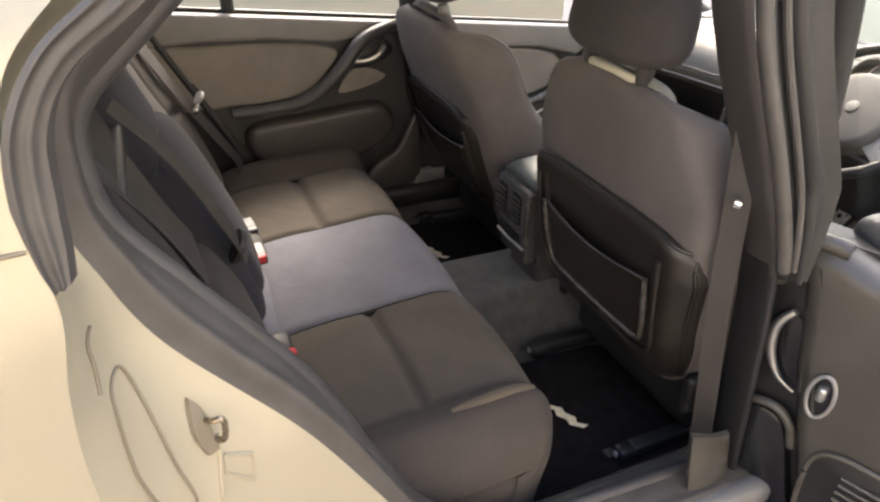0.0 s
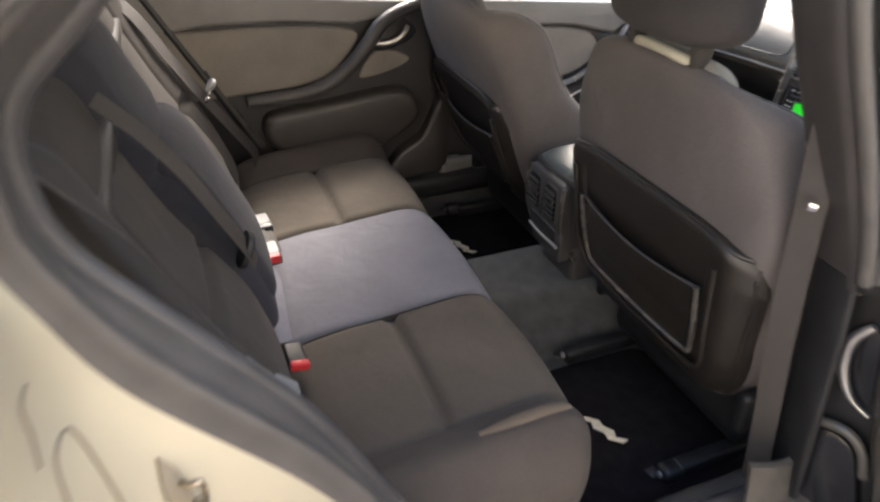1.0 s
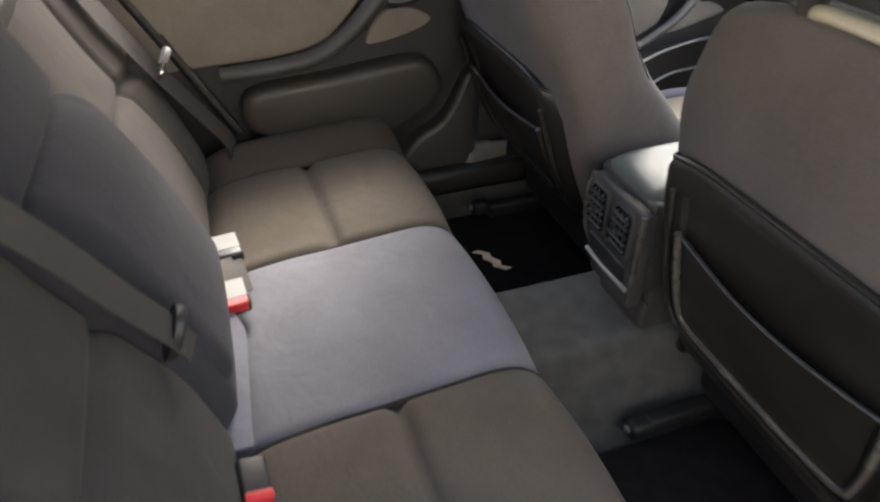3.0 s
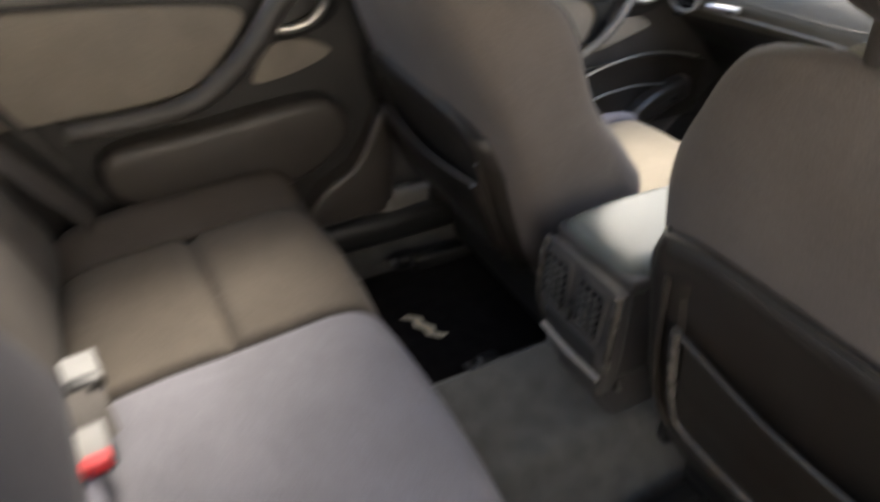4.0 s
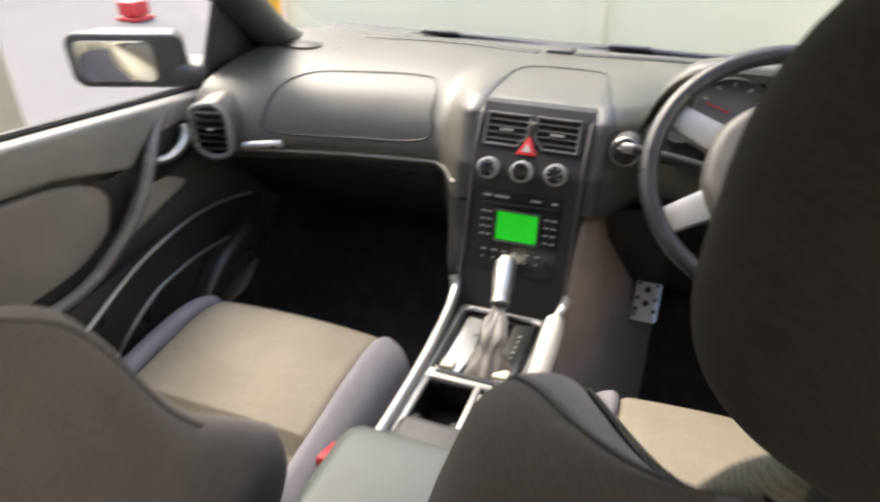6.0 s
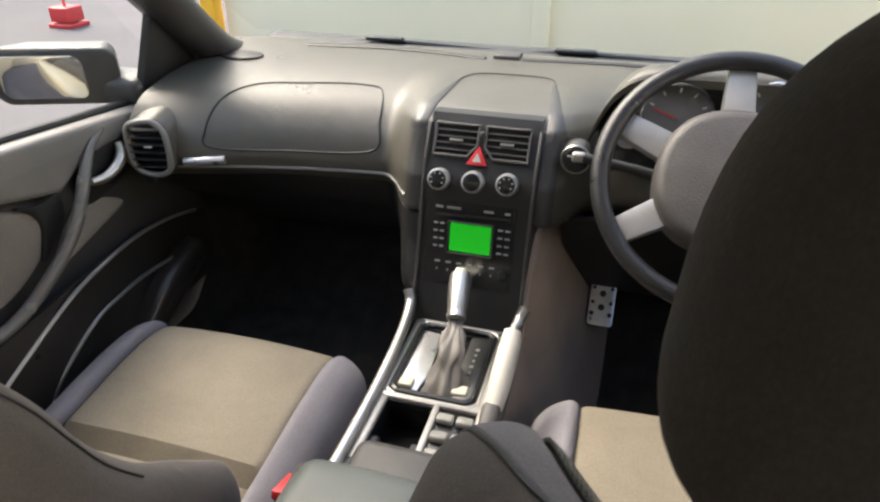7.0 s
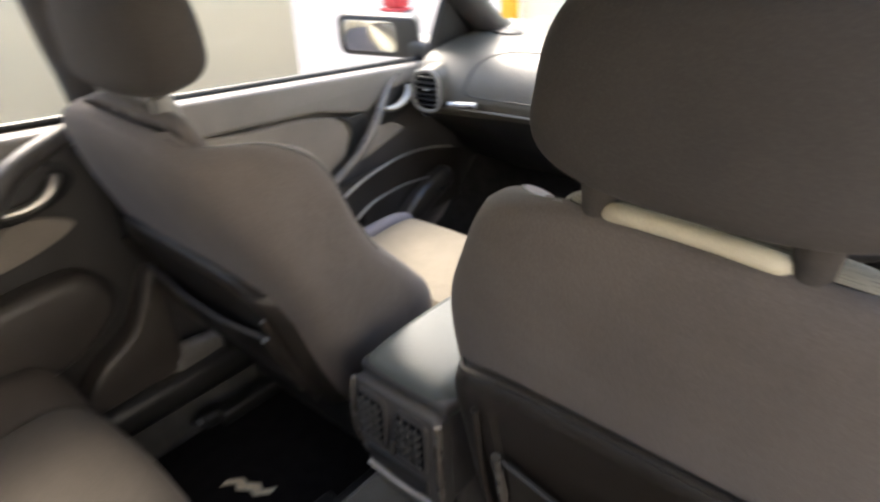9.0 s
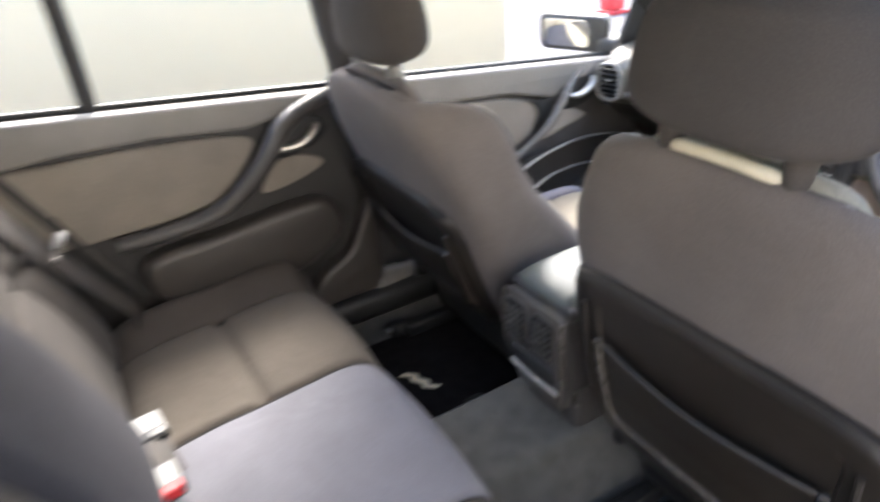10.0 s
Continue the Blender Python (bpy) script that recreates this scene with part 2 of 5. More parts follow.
def cyl(a, b, r0, r1=None, n=20, bev=0.0):
    """A rod from a to b."""
    a, b = Vector(a), Vector(b)
    bm = bmesh.new()
    d = b - a
    bmesh.ops.create_cone(bm, cap_ends=True, segments=n, radius1=r0, radius2=r0 if r1 is None else r1, depth=d.length)
    if bev:
        es = [e for e in bm.edges if len(e.link_faces) == 2 and e.calc_face_angle(0) > 1.0]
        bmesh.ops.bevel(bm, geom=es, offset=bev, segments=2, profile=0.5, affect="EDGES")
    q = Vector((0, 0, 1)).rotation_difference(d)
    bmesh.ops.transform(bm, matrix=Matrix.Translation((a + b) / 2) @ q.to_matrix().to_4x4(), verts=bm.verts)
    return bm


def curve(pts, u):
    """A smooth run through pts at u from 0 to 1 (Catmull-Rom)."""
    n = len(pts) - 1
    k = min(int(u * n), n - 1)
    f = u * n - k
    p = [Vector(pts[min(max(k + d, 0), n)]) for d in (-1, 0, 1, 2)]
    return 0.5 * (2 * p[1] + (p[2] - p[0]) * f + (2 * p[0] - 5 * p[1] + 4 * p[2] - p[3]) * f * f + (3 * p[1] - p[0] - 3 * p[2] + p[3]) * f ** 3)


def tube(pts, r, n=12, m=40, flat=1.0, up=(0, 0, 1), closed=False):
    """A rounded bar along pts; r may be a function of u; flat squeezes it along up."""
    pts = [Vector(p) for p in pts]
    if closed:
        pts = pts + [pts[0]]
    rr = r if callable(r) else (lambda u: r)
    up = Vector(up)

    def at(u):
        if closed:
            k = len(pts) - 1
            i = int(u * k) % k
            f = u * k - int(u * k)
            p = [pts[(i + d) % k] for d in (-1, 0, 1, 2)]
            return 0.5 * (2 * p[1] + (p[2] - p[0]) * f + (2 * p[0] - 5 * p[1] + 4 * p[2] - p[3]) * f * f + (3 * p[1] - p[0] - 3 * p[2] + p[3]) * f ** 3)
        return curve(pts, u)

    def fn(u, v):
        c = at(u)
        if closed:
            t = (at((u + 0.004) % 1) - at((u - 0.004) % 1)).normalized()
        else:
            t = (at(min(u + 0.004, 1)) - at(max(u - 0.004, 0))).normalized()
        a = t.cross(up)
        a = a.normalized() if a.length > 1e-4 else Vector((1, 0, 0))
        b = a.cross(t)
        w = v * 2 * math.pi
        return c + rr(u) * (a * math.cos(w) + b * (flat * math.sin(w)))

    bm = grid(fn, m, n, closed, True)
    if not closed:
        bmesh.ops.holes_fill(bm, edges=[e for e in bm.edges if e.is_boundary], sides=0)
    return fix(bm)


def strip(pts, width, thick, side, m=30):
    """A flat band along pts; side: the way across its width, at each end."""
    s0, s1 = (Vector(side), Vector(side)) if not isinstance(side[0], (tuple, list)) else (Vector(side[0]), Vector(side[1]))
    bm = grid(lambda u, v: curve(pts, u) + (s0.lerp(s1, u)).normalized() * ((v - 0.5) * width), m, 3)
    return solid(bm, (thick * 0.8, 0, thick * 0.6))


def plate(outline, to_world, depth, bev=0.004, seg=2):
    """A slab with the outline (a, b), put to the world by to_world(a, b, h), h from 0 (back) to depth (front)."""
    bm = bmesh.new()
    lo = [bm.verts.new((a, b, 0)) for a, b in outline]
    f = bm.faces.new(lo)
    if f.normal.z > 0:
        f.normal_flip()
    ex = bmesh.ops.extrude_face_region(bm, geom=[f])
    top = [g for g in ex["geom"] if isinstance(g, bmesh.types.BMVert)]
    bmesh.ops.translate(bm, vec=(0, 0, depth), verts=top)
    fix(bm)
    if bev:
        ts = set(top)
        es = [e for e in bm.edges if e.verts[0] in ts and e.verts[1] in ts]
        bmesh.ops.bevel(bm, geom=es, offset=bev, segments=seg, profile=0.5, affect="EDGES")
    for v in bm.verts:
        v.co = to_world(v.co.x, v.co.y, v.co.z)
    return fix(bm)


def smooth_loop(pts, n=48):
    """A closed outline through pts, rounded."""
    k = len(pts)
    out = []
    for j in range(n):
        u = j / n * k
        i = int(u)
        f = u - i
        p = [Vector((*pts[(i + d) % k], 0)) for d in (-1, 0, 1, 2)]
        q = 0.5 * (2 * p[1] + (p[2] - p[0]) * f + (2 * p[0] - 5 * p[1] + 4 * p[2] - p[3]) * f * f + (3 * p[1] - p[0] - 3 * p[2] + p[3]) * f ** 3)
        out.append((q.x, q.y))
    return out


def poly(pts, k=5, closed=True):
    """The corners pts with k steps along each side, so that they stay sharp."""
    out = []
    ends = list(zip(pts, pts[1:] + pts[:1])) if closed else list(zip(pts, pts[1:]))
    for a, b in ends:
        for i in range(k):
            out.append(tuple(p + (q - p) * i / k for p, q in zip(a, b)))
    return out if closed else out + [pts[-1]]


def rrect(a0, b0, a1, b1, r, n=5):
    out = []
    for cx, cy, s in ((a1 - r, b1 - r, 0), (a0 + r, b1 - r, 90), (a0 + r, b0 + r, 180), (a1 - r, b0 + r, 270)):
        for k in range(n + 1):
            w = radians(s + 90 * k / n)
            out.append((cx + r * math.cos(w), cy + r * math.sin(w)))
    return out


def pillow(profile, y0, y1, r0, r1, grooves=(), nu=70, nv=60, up=0.0, rise=None, wing=None):
    """Upholstery: profile (x, z) from back to front, run across y0..y1, its ends rolled off by r0 and r1.
    grooves: (kind, place, depth, width), kind 's' along the profile or 'y' across."""
    P = [(x, 0, z) for x, z in profile]

    def fn(u, v):
        c = curve(P, u)
        t = (curve(P, min(u + 0.01, 1)) - curve(P, max(u - 0.01, 0))).normalized()
        nrm = Vector((-t.z, 0, t.x))
        y = y0 + (y1 - y0) * (0.5 - 0.5 * math.cos(math.pi * v))
        d = 0.0
        for yy, r in ((y - y0, r0), (y1 - y, r1)):
            if r and yy < r:
                d += r * (1 - math.sqrt(max(0, 1 - (1 - yy / r) ** 2)))
        for kind, at, depth, width in grooves:
            q = (u - at) if kind == "s" else (y - at)
            d += depth * math.exp(-(q / width) ** 2)
        if up:
            w = (y - y0) / (y1 - y0)
            d -= up * 4 * w * (1 - w) * math.sin(math.pi * u) ** 0.5
        if rise:
            d -= rise(y) * max(0, nrm.z) ** 3
        if wing:
            d -= wing(y, u)
        return c - nrm * d + Vector((0, y, 0))

    return grid(fn, nu, nv)


C = 0.033  # the car's middle line

# ---- surroundings ----
ground = part("ground", solid(grid(lambda u, v: Vector((-30 + 80 * u, -30 + 70 * v, 0)), 8, 8), (0, 0, -0.05)), "concrete")
tagged(ground, "pale smooth concrete floor of the yard", "ground", kind="structure")
w = part("wall_left", rbox((-3.9, 2.35, 1.1), (12.3, 0.3, 2.2), 0.01), "wall")
tagged(w, "cream plastered wall beside the parked car", "wall", kind="structure")
w = part("wall_front", rbox((5.15, -2.2, 1.5), (0.3, 9.9, 3.0), 0.01), "wallwhite")
tagged(w, "white plastered wall ahead of the car", "wall", kind="structure")
# added out of view: throws sunlight back through the car's right side
w = part("bounce_wall", rbox((0, -3.9, 1.7), (10.6, 0.3, 3.4), 0.01), "wallgrey")
tagged(w, "unseen grey wall added to bounce light into the cabin", "wall", kind="structure")
w = part("wall_rear", rbox((-5.5, -0.85, 1.5), (0.3, 6.4, 3.0), 0.01), "wall")
tagged(w, "cream plastered wall behind the car", "wall", kind="structure")

w = part("pilaster", rbox((4.985, 0.40, 1.5), (0.05, 0.12, 3.0), 0.008), "wallwhite")
tagged(w, "shallow white pier on the front wall", "wall", kind="structure")
post = thing("corner_post", "yellow painted steel post at the wall's end", "post", at=(4.95, 2.83, 0))
part("post", rbox((4.95, 2.83, 1.5), (0.12, 0.12, 3.0), 0.015), "yellow", post)
part("base_plate", rbox((4.95, 2.83, 0.012), (0.24, 0.24, 0.024), 0.004), "yellow", post)

boll = thing("warning_bollard", "red block on a thin red pole", "bollard", at=(5.95, 5.14, 0))
part("pole", cyl((5.95, 5.14, 0.0), (5.95, 5.14, 1.0), 0.012), "red", boll)
part("block", rbox((5.95, 5.14, 0.12), (0.22, 0.22, 0.14), 0.02), "red", boll)
part("foot", rbox((5.95, 5.14, 0.02), (0.26, 0.26, 0.04), 0.01), "red", boll)

fw = part("wall_far", rbox((12, 12.0, 1.9), (30, 0.3, 3.8), 0.01), "wallwhite")
tagged(fw, "pale far wall across the yard", "wall", kind="structure")


# ---- body shell ----
shell = thing("body_shell", "champagne painted car body around the cabin", "car body", kind="structure")


def floor_pan(u, v):
    x = -0.15 + 2.15 * u
    y = -0.70 + 1.47 * v
    z = 0.285
    t = abs(y - C)
    k = min(1, max(0, (0.19 - t) / 0.09))
    hump = 0.165 * (k * k * (3 - 2 * k))
    e = max(0, (t - 0.62) / 0.08)
    z += hump + 0.05 * e * e
    if x > 1.65:
        z += (x - 1.65) * 0.9
    return Vector((x, y, z))


# front carpet has the shade under the dash in its darker colour
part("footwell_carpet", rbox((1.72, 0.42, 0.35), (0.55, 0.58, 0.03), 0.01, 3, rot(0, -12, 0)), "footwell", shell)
part("front_carpet", solid(grid(lambda u, v: floor_pan(0.66 + 0.34 * u, v), 24, 90), (0, 0, -0.02)), "footwell", shell, "front carpet in a shaded tone")
part("carpet", solid(grid(lambda u, v: floor_pan(0.66 * u, v), 44, 90), (0, 0, -0.02)), "carpet", shell, "dark grey carpet with raised centre tunnel")


def roof(u, v):
    x = -0.75 + 1.95 * u
    y = C - 0.66 + 1.32 * v
    q = abs(y - C) / 0.66
    return Vector((x, y, 1.66 - 0.07 * q ** 3 - 0.10 * (2 * u - 1) ** 4))


part("roof", solid(grid(roof, 20, 20), (0, 0, 0.04)), "headliner", shell, "pale cloth headliner")
# rear shelf, bulkhead and boot
part("parcel_shelf", rbox((-0.53, C, 1.06), (0.62, 1.36, 0.04), 0.01), "plastic", shell)
part("bulkhead", rbox((-0.44, C, 0.65), (0.05, 1.40, 0.8), 0.01), "black", shell)
part("boot_lid", rbox((-1.35, C, 1.03), (1.1, 1.46, 0.10), 0.05), "paint", shell)
part("firewall", rbox((2.02, C, 0.62), (0.05, 1.5, 0.72), 0.01), "black", shell)
part("plenum", rbox((2.22, C, 0.88), (0.3, 1.5, 0.08), 0.02), "black", shell)
part("bonnet", rbox((2.78, C, 0.685), (1.05, 1.6, 0.08), 0.04, 3, rot(0, 4, 0)), "paint", shell)
# left flank below and beside the doors
part("left_flank", rbox((0.5, 0.86, 0.55), (2.9, 0.10, 0.62), 0.03), "paint", shell)
part("right_front_flank", rbox((1.45, -0.80, 0.62), (1.1, 0.10, 0.75), 0.03), "plastic", shell)


def beam(name, pts, r, material, flat=1.0, label="", up=(0, 0, 1)):
    return part(name, tube(pts, r, 14, 30, flat, up), material, shell, label)


# pillars and rails
beam("windscreen_pillar", [(2.02, 0.76, 0.93), (1.87, 0.745, 0.99), (1.63, 0.71, 1.17), (1.30, 0.66, 1.42), (1.15, 0.63, 1.52)], 0.056, "plastic", 0.75, "dark windscreen pillar trim")
beam("windscreen_pillar", [(2.02, -0.70, 0.93), (1.87, -0.68, 0.99), (1.63, -0.645, 1.17), (1.30, -0.60, 1.42), (1.15, -0.57, 1.52)], 0.045, "plastic", 0.75)
for s in (1, -1):
    beam("roof_rail", [(1.2, C + s * 0.61, 1.50), (0.5, C + s * 0.645, 1.60), (-0.2, C + s * 0.64, 1.59), (-0.75, C + s * 0.62, 1.45)], 0.05, "headliner")
beam("centre_pillar", [(0.70, 0.80, 0.40), (0.71, 0.79, 0.95), (0.66, 0.74, 1.2), (0.60, 0.69, 1.52)], 0.055, "pillar", 0.7)
beam("rear_pillar", [(-0.30, 0.80, 0.7), (-0.36, 0.77, 1.07), (-0.55, 0.72, 1.35), (-0.70, 0.66, 1.48)], 0.11, "pillar", 0.5)
part("windscreen_header", rbox((1.17, C, 1.50), (0.12, 1.2, 0.04), 0.015), "headliner", shell)
part("scuttle", rbox((2.14, C, 0.945), (0.12, 1.45, 0.04), 0.012), "wiper", shell)
for y0, y1, k in ((0.52, 0.02, 0.30), (0.05, -0.50, 0.25)):
    part("wiper_blade", tube([(2.15, C + y0, 0.958), (2.145, C + y0 + (y1 - y0) * k, 0.968), (2.14, C + (y0 + y1) / 2, 0.968), (2.15, C + y1, 0.958)], lambda u: 0.006 + 0.003 * math.sin(math.pi * u), 8, 30, 0.8), "wiper", shell)
    part("wiper_arm", rbox((2.13, C + y0 + (y1 - y0) * 0.28, 0.976), (0.02, 0.10, 0.010), 0.004), "wiper", shell)

# right rear aperture: jamb between the outer skin and the seal, with the seal beads
SEAL = [(x, -0.81, z) for x, z in ((0.10, 1.56), (-0.07, 1.475), (-0.18, 1.39), (-0.239, 1.33), (-0.25, 1.235), (-0.233, 1.171), (-0.19, 1.075), (-0.07, 0.914), (0.015, 0.768), (0.085, 0.64), (0.18, 0.51), (0.34, 0.425), (0.75, 0.40))]
TRIM = [(x, -0.75, z) for x, z in ((0.12, 1.545), (-0.055, 1.455), (-0.165, 1.362), (-0.22, 1.305), (-0.23, 1.24), (-0.215, 1.18), (-0.16, 1.098), (-0.045, 0.93), (0.03, 0.77), (0.105, 0.62), (0.21, 0.52), (0.36, 0.455), (0.75, 0.43))]
SKIN = [(0.08, -0.80, 1.60), (-0.09, -0.84, 1.50), (-0.20, -0.87, 1.42), (-0.25, -0.885, 1.36), (-0.262, -0.895, 1.27), (-0.252, -0.905, 1.20), (-0.264, -0.91, 1.12), (-0.268, -0.915, 1.03), (-0.255, -0.92, 0.90), (-0.20, -0.92, 0.76), (-0.09, -0.915, 0.61), (0.12, -0.90, 0.46), (0.75, -0.88, 0.39)]


def jamb(u, v):
    a, b = curve(SKIN, u), curve(SEAL, u)
    p = a.lerp(b, v)
    return p + Vector((-0.010, 0.014, -0.004)) * math.sin(math.pi * v) * min(1, 4 * (1 - u))


part("door_jamb", solid(grid(jamb, 90, 14), (-0.010, 0.014, 0)), "paint", shell, "champagne painted door jamb")


def quarter(u, v):
    a = curve(SKIN, u * 0.93)
    w = max(0, min(1, (1.36 - a.z) / 0.2))
    out = -0.035 * math.sin(min(1, v * 2.2) * math.pi / 2) * w + (1 - w) * 0.16 * v
    return a + Vector((-0.9 * v, out, -0.05 * v * (1 - w)))


part("quarter_panel", solid(grid(quarter, 70, 30), (0, 0.004, 0)), "paint", shell, "champagne painted rear quarter panel")


def off(pts, d):
    return [Vector(p) + Vector(d) for p in pts]


def seal_band(u, v):
    a, b = curve(SEAL, u), curve(TRIM, u)
    w = math.sin(math.pi * v)
    bead = 0.012 * math.exp(-((v - 0.3) / 0.16) ** 2)
    return a.lerp(b, v) + Vector((0.02, -0.012, 0.012)) * w * 0.5 + Vector((0.7, -0.5, 0.5)) * bead


part("aperture_seal", solid(grid(seal_band, 120, 24), (-0.006, 0.006, -0.004)), "rubber", shell, "grey rubber door seal")
part("inner_seal_lip", tube(off(TRIM, (-0.002, 0.012, -0.004)), 0.013, 10, 110, 1.0, (0, 1, 0)), "plastic", shell)
DRIP_OUT = [(0.05, -0.80, 1.60), (-0.09, -0.855, 1.50), (-0.176, -0.88, 1.425), (-0.224, -0.885, 1.386), (-0.254, -0.889, 1.337), (-0.264, -0.893, 1.285), (-0.262, -0.897, 1.238), (-0.255, -0.90, 1.212)]
DRIP_IN = [(0.07, -0.80, 1.58), (-0.07, -0.85, 1.48), (-0.150, -0.872, 1.412), (-0.205, -0.877, 1.371), (-0.230, -0.881, 1.330), (-0.236, -0.886, 1.280), (-0.238, -0.892, 1.245), (-0.241, -0.898, 1.217)]


def drip(u, v):
    """A band with two raised ribs, pinched together at its lower end."""
    a, b = curve(DRIP_OUT, u), curve(DRIP_IN, u)
    rib = 0.0042 * (math.exp(-((v - 0.16) / 0.10) ** 2) + 0.8 * math.exp(-((v - 0.62) / 0.13) ** 2))
    return a.lerp(b, v) + Vector((0.25, -1, 0.1)) * rib


part("outer_weatherstrip", solid(grid(drip, 80, 24), (0.004, 0.014, 0)), "rubber", shell, "grey ridged drip strip ending at the waistline")


def side_trim(u, v):
    a = curve(TRIM[2:11], u)
    return a + Vector((-0.02 * v - 0.05 * v * u, 0.12 * v, -0.01 * v))


part("quarter_trim", solid(grid(side_trim, 60, 10), (-0.01, 0, -0.01)), "pillar", shell, "grey trim between seal and seat")
for z in (1.25, 1.212):
    part("panel_gap", tube([(-0.262, -0.8975, z), (-0.32, -0.906, z), (-0.5, -0.926, z), (-0.9, -0.934, z)], 0.0018, 6, 30), "recess", shell)

# sill
part("sill", rbox((0.42, -0.745, 0.375), (0.95, 0.14, 0.09), 0.03), "doordark", shell, "satin grey sill trim")
part("sill_plate", rbox((0.6, -0.815, 0.39), (0.7, 0.05, 0.06), 0.02), "doortrim", shell)
part("left_sill", rbox((0.62, 0.735, 0.395), (1.2, 0.14, 0.09), 0.03), "black", shell)
part("pillar_foot", rbox((0.755, 0.722, 0.435), (0.20, 0.06, 0.085), 0.028, 4, rot(0, 8, 4)), "handle", shell, "grey pillar foot trim")

# right centre pillar with seals, seen past the open door
PB = [(0.80, -0.765, 0.40), (0.775, -0.76, 0.62), (0.745, -0.745, 0.9), (0.685, -0.725, 1.08), (0.60, -0.695, 1.30), (0.545, -0.675, 1.5)]
def sweep(prof):
    """A moulding of cross-section prof (dx, dy) run up the centre pillar."""
    pr = [(x, y, 0) for x, y in prof]
    def at(u, v):
        k = min(1, max(0, (u - 0.38) / 0.2))
        q = curve(pr, v)
        return curve(PB, u) + Vector((q.x * (0.3 + 0.7 * k), q.y, 0))
    return at


def upper(f):
    return lambda u, v: f(0.40 + 0.60 * u, v)


part("centre_pillar_trim", solid(grid(upper(sweep([(0.0, 0.05), (-0.004, 0.02), (-0.004, -0.004), (0.0, -0.014), (0.004, -0.018)])), 40, 24), (0.01, 0.02, 0)), "pillar", shell, "dark grey centre pillar trim")
part("centre_pillar_seal", tube([sweep([(0.014, -0.026), (0.014, -0.026)])(0.42 + 0.58 * k / 12, 0) for k in range(13)], 0.012, 10, 50), "rubber", shell, "grey rubber door seal")
part("centre_pillar_jamb", solid(grid(upper(sweep([(0.020, -0.016), (0.030, -0.030), (0.040, -0.024), (0.052, -0.026), (0.062, -0.040), (0.076, -0.046), (0.086, -0.036), (0.125, -0.042)])), 40, 40), (0.01, 0.02, 0)), "black", shell)
part("centre_pillar_flange", tube([sweep([(0.046, -0.034), (0.046, -0.034)])(0.42 + 0.58 * k / 12, 0) for k in range(13)], 0.006, 8, 50), "rubber", shell)
part("pillar_base", solid(grid(lambda u, v: curve(PB, 0.42 * u) + curve([(0.0, 0.05, 0), (-0.004, 0.02, 0), (0.0, -0.010, 0), (0.010, -0.014, 0)], v), 20, 16), (0.012, 0.02, 0)), "black", shell, "black lower centre pillar")
part("pillar_foot", solid(grid(lambda u, v: Vector((0.637 + 0.05 * u + 0.10 * v + 0.012 * u * v, -0.786 - 0.006 * math.sin(math.pi * v), 0.59 - 0.24 * u - 0.03 * v)), 12, 6), (0.004, 0.012, 0)), "doordark", shell, "grey pillar foot trim")
ON = Vector((0.0012, -0.0012, 0))


def on_jamb(uv):
    return [jamb(u, v) + ON for u, v in uv]


sp = jamb(0.565, 0.567)
striker = part("striker", solid(grid(lambda u, v: (curve(on_jamb([(0.539, 0.683), (0.548, 0.683), (0.565, 0.617), (0.587, 0.55)]), u)).lerp(curve(on_jamb([(0.539, 0.683), (0.557, 0.567), (0.574, 0.5), (0.591, 0.483)]), u), v), 20, 8), (0.003, -0.003, 0)), "recess", shell, "shaded striker recess")
lp = jamb(0.561, 0.683)
part("striker_loop", tube([lp + Vector(d) for d in ((-0.011, -0.002, 0.004), (-0.002, -0.018, 0.014), (0.008, -0.020, 0.014), (0.009, -0.020, -0.004), (0.004, -0.018, -0.016), (-0.012, -0.004, -0.014))], 0.0034, 8, 40), "steel", striker)
part("jamb_recess", tube(on_jamb(poly([(0.595, 0.55), (0.599, 0.667), (0.625, 0.583), (0.612, 0.5)], 4)), 0.0022, 6, 60, 1, (1, 0, 0), True), "paint", shell)
part("body_plug", tube(on_jamb([(0.501, 0.517), (0.514, 0.35), (0.539, 0.25), (0.574, 0.183), (0.599, 0.167), (0.625, 0.2), (0.629, 0.317), (0.595, 0.333), (0.561, 0.383), (0.531, 0.467), (0.51, 0.533)]), 0.0016, 6, 90, 1, (1, 0, 0), True), "recess", shell)
part("jamb_crease", tube(on_jamb([(0.458, 0.517), (0.471, 0.383), (0.492, 0.333), (0.514, 0.25)]), 0.0016, 6, 30), "recess", shell)
part("jamb_ridge", tube(on_jamb([(0.574, 0.617), (0.595, 0.533), (0.621, 0.45), (0.642, 0.4)]), 0.0022, 6, 30), "paint", shell)

# window panes
def pane(name, q, thick=(0, 0, 0.004)):
    """A pane over four corners."""
    bm = solid(grid(lambda u, v: (Vector(q[0]).lerp(Vector(q[1]), u)).lerp(Vector(q[3]).lerp(Vector(q[2]), u), v), 4, 4), thick)
    ob = part(name, bm, "glass", shell)
    ob.visible_shadow = False
    return ob


pane("windscreen", [(2.08, C + 0.72, 0.99), (2.08, C - 0.72, 0.99), (1.18, C - 0.58, 1.50), (1.18, C + 0.58, 1.50)])
pane("rear_screen", [(-0.95, C - 0.6, 1.08), (-0.95, C + 0.6, 1.08), (-0.72, C + 0.55, 1.42), (-0.72, C - 0.55, 1.42)])


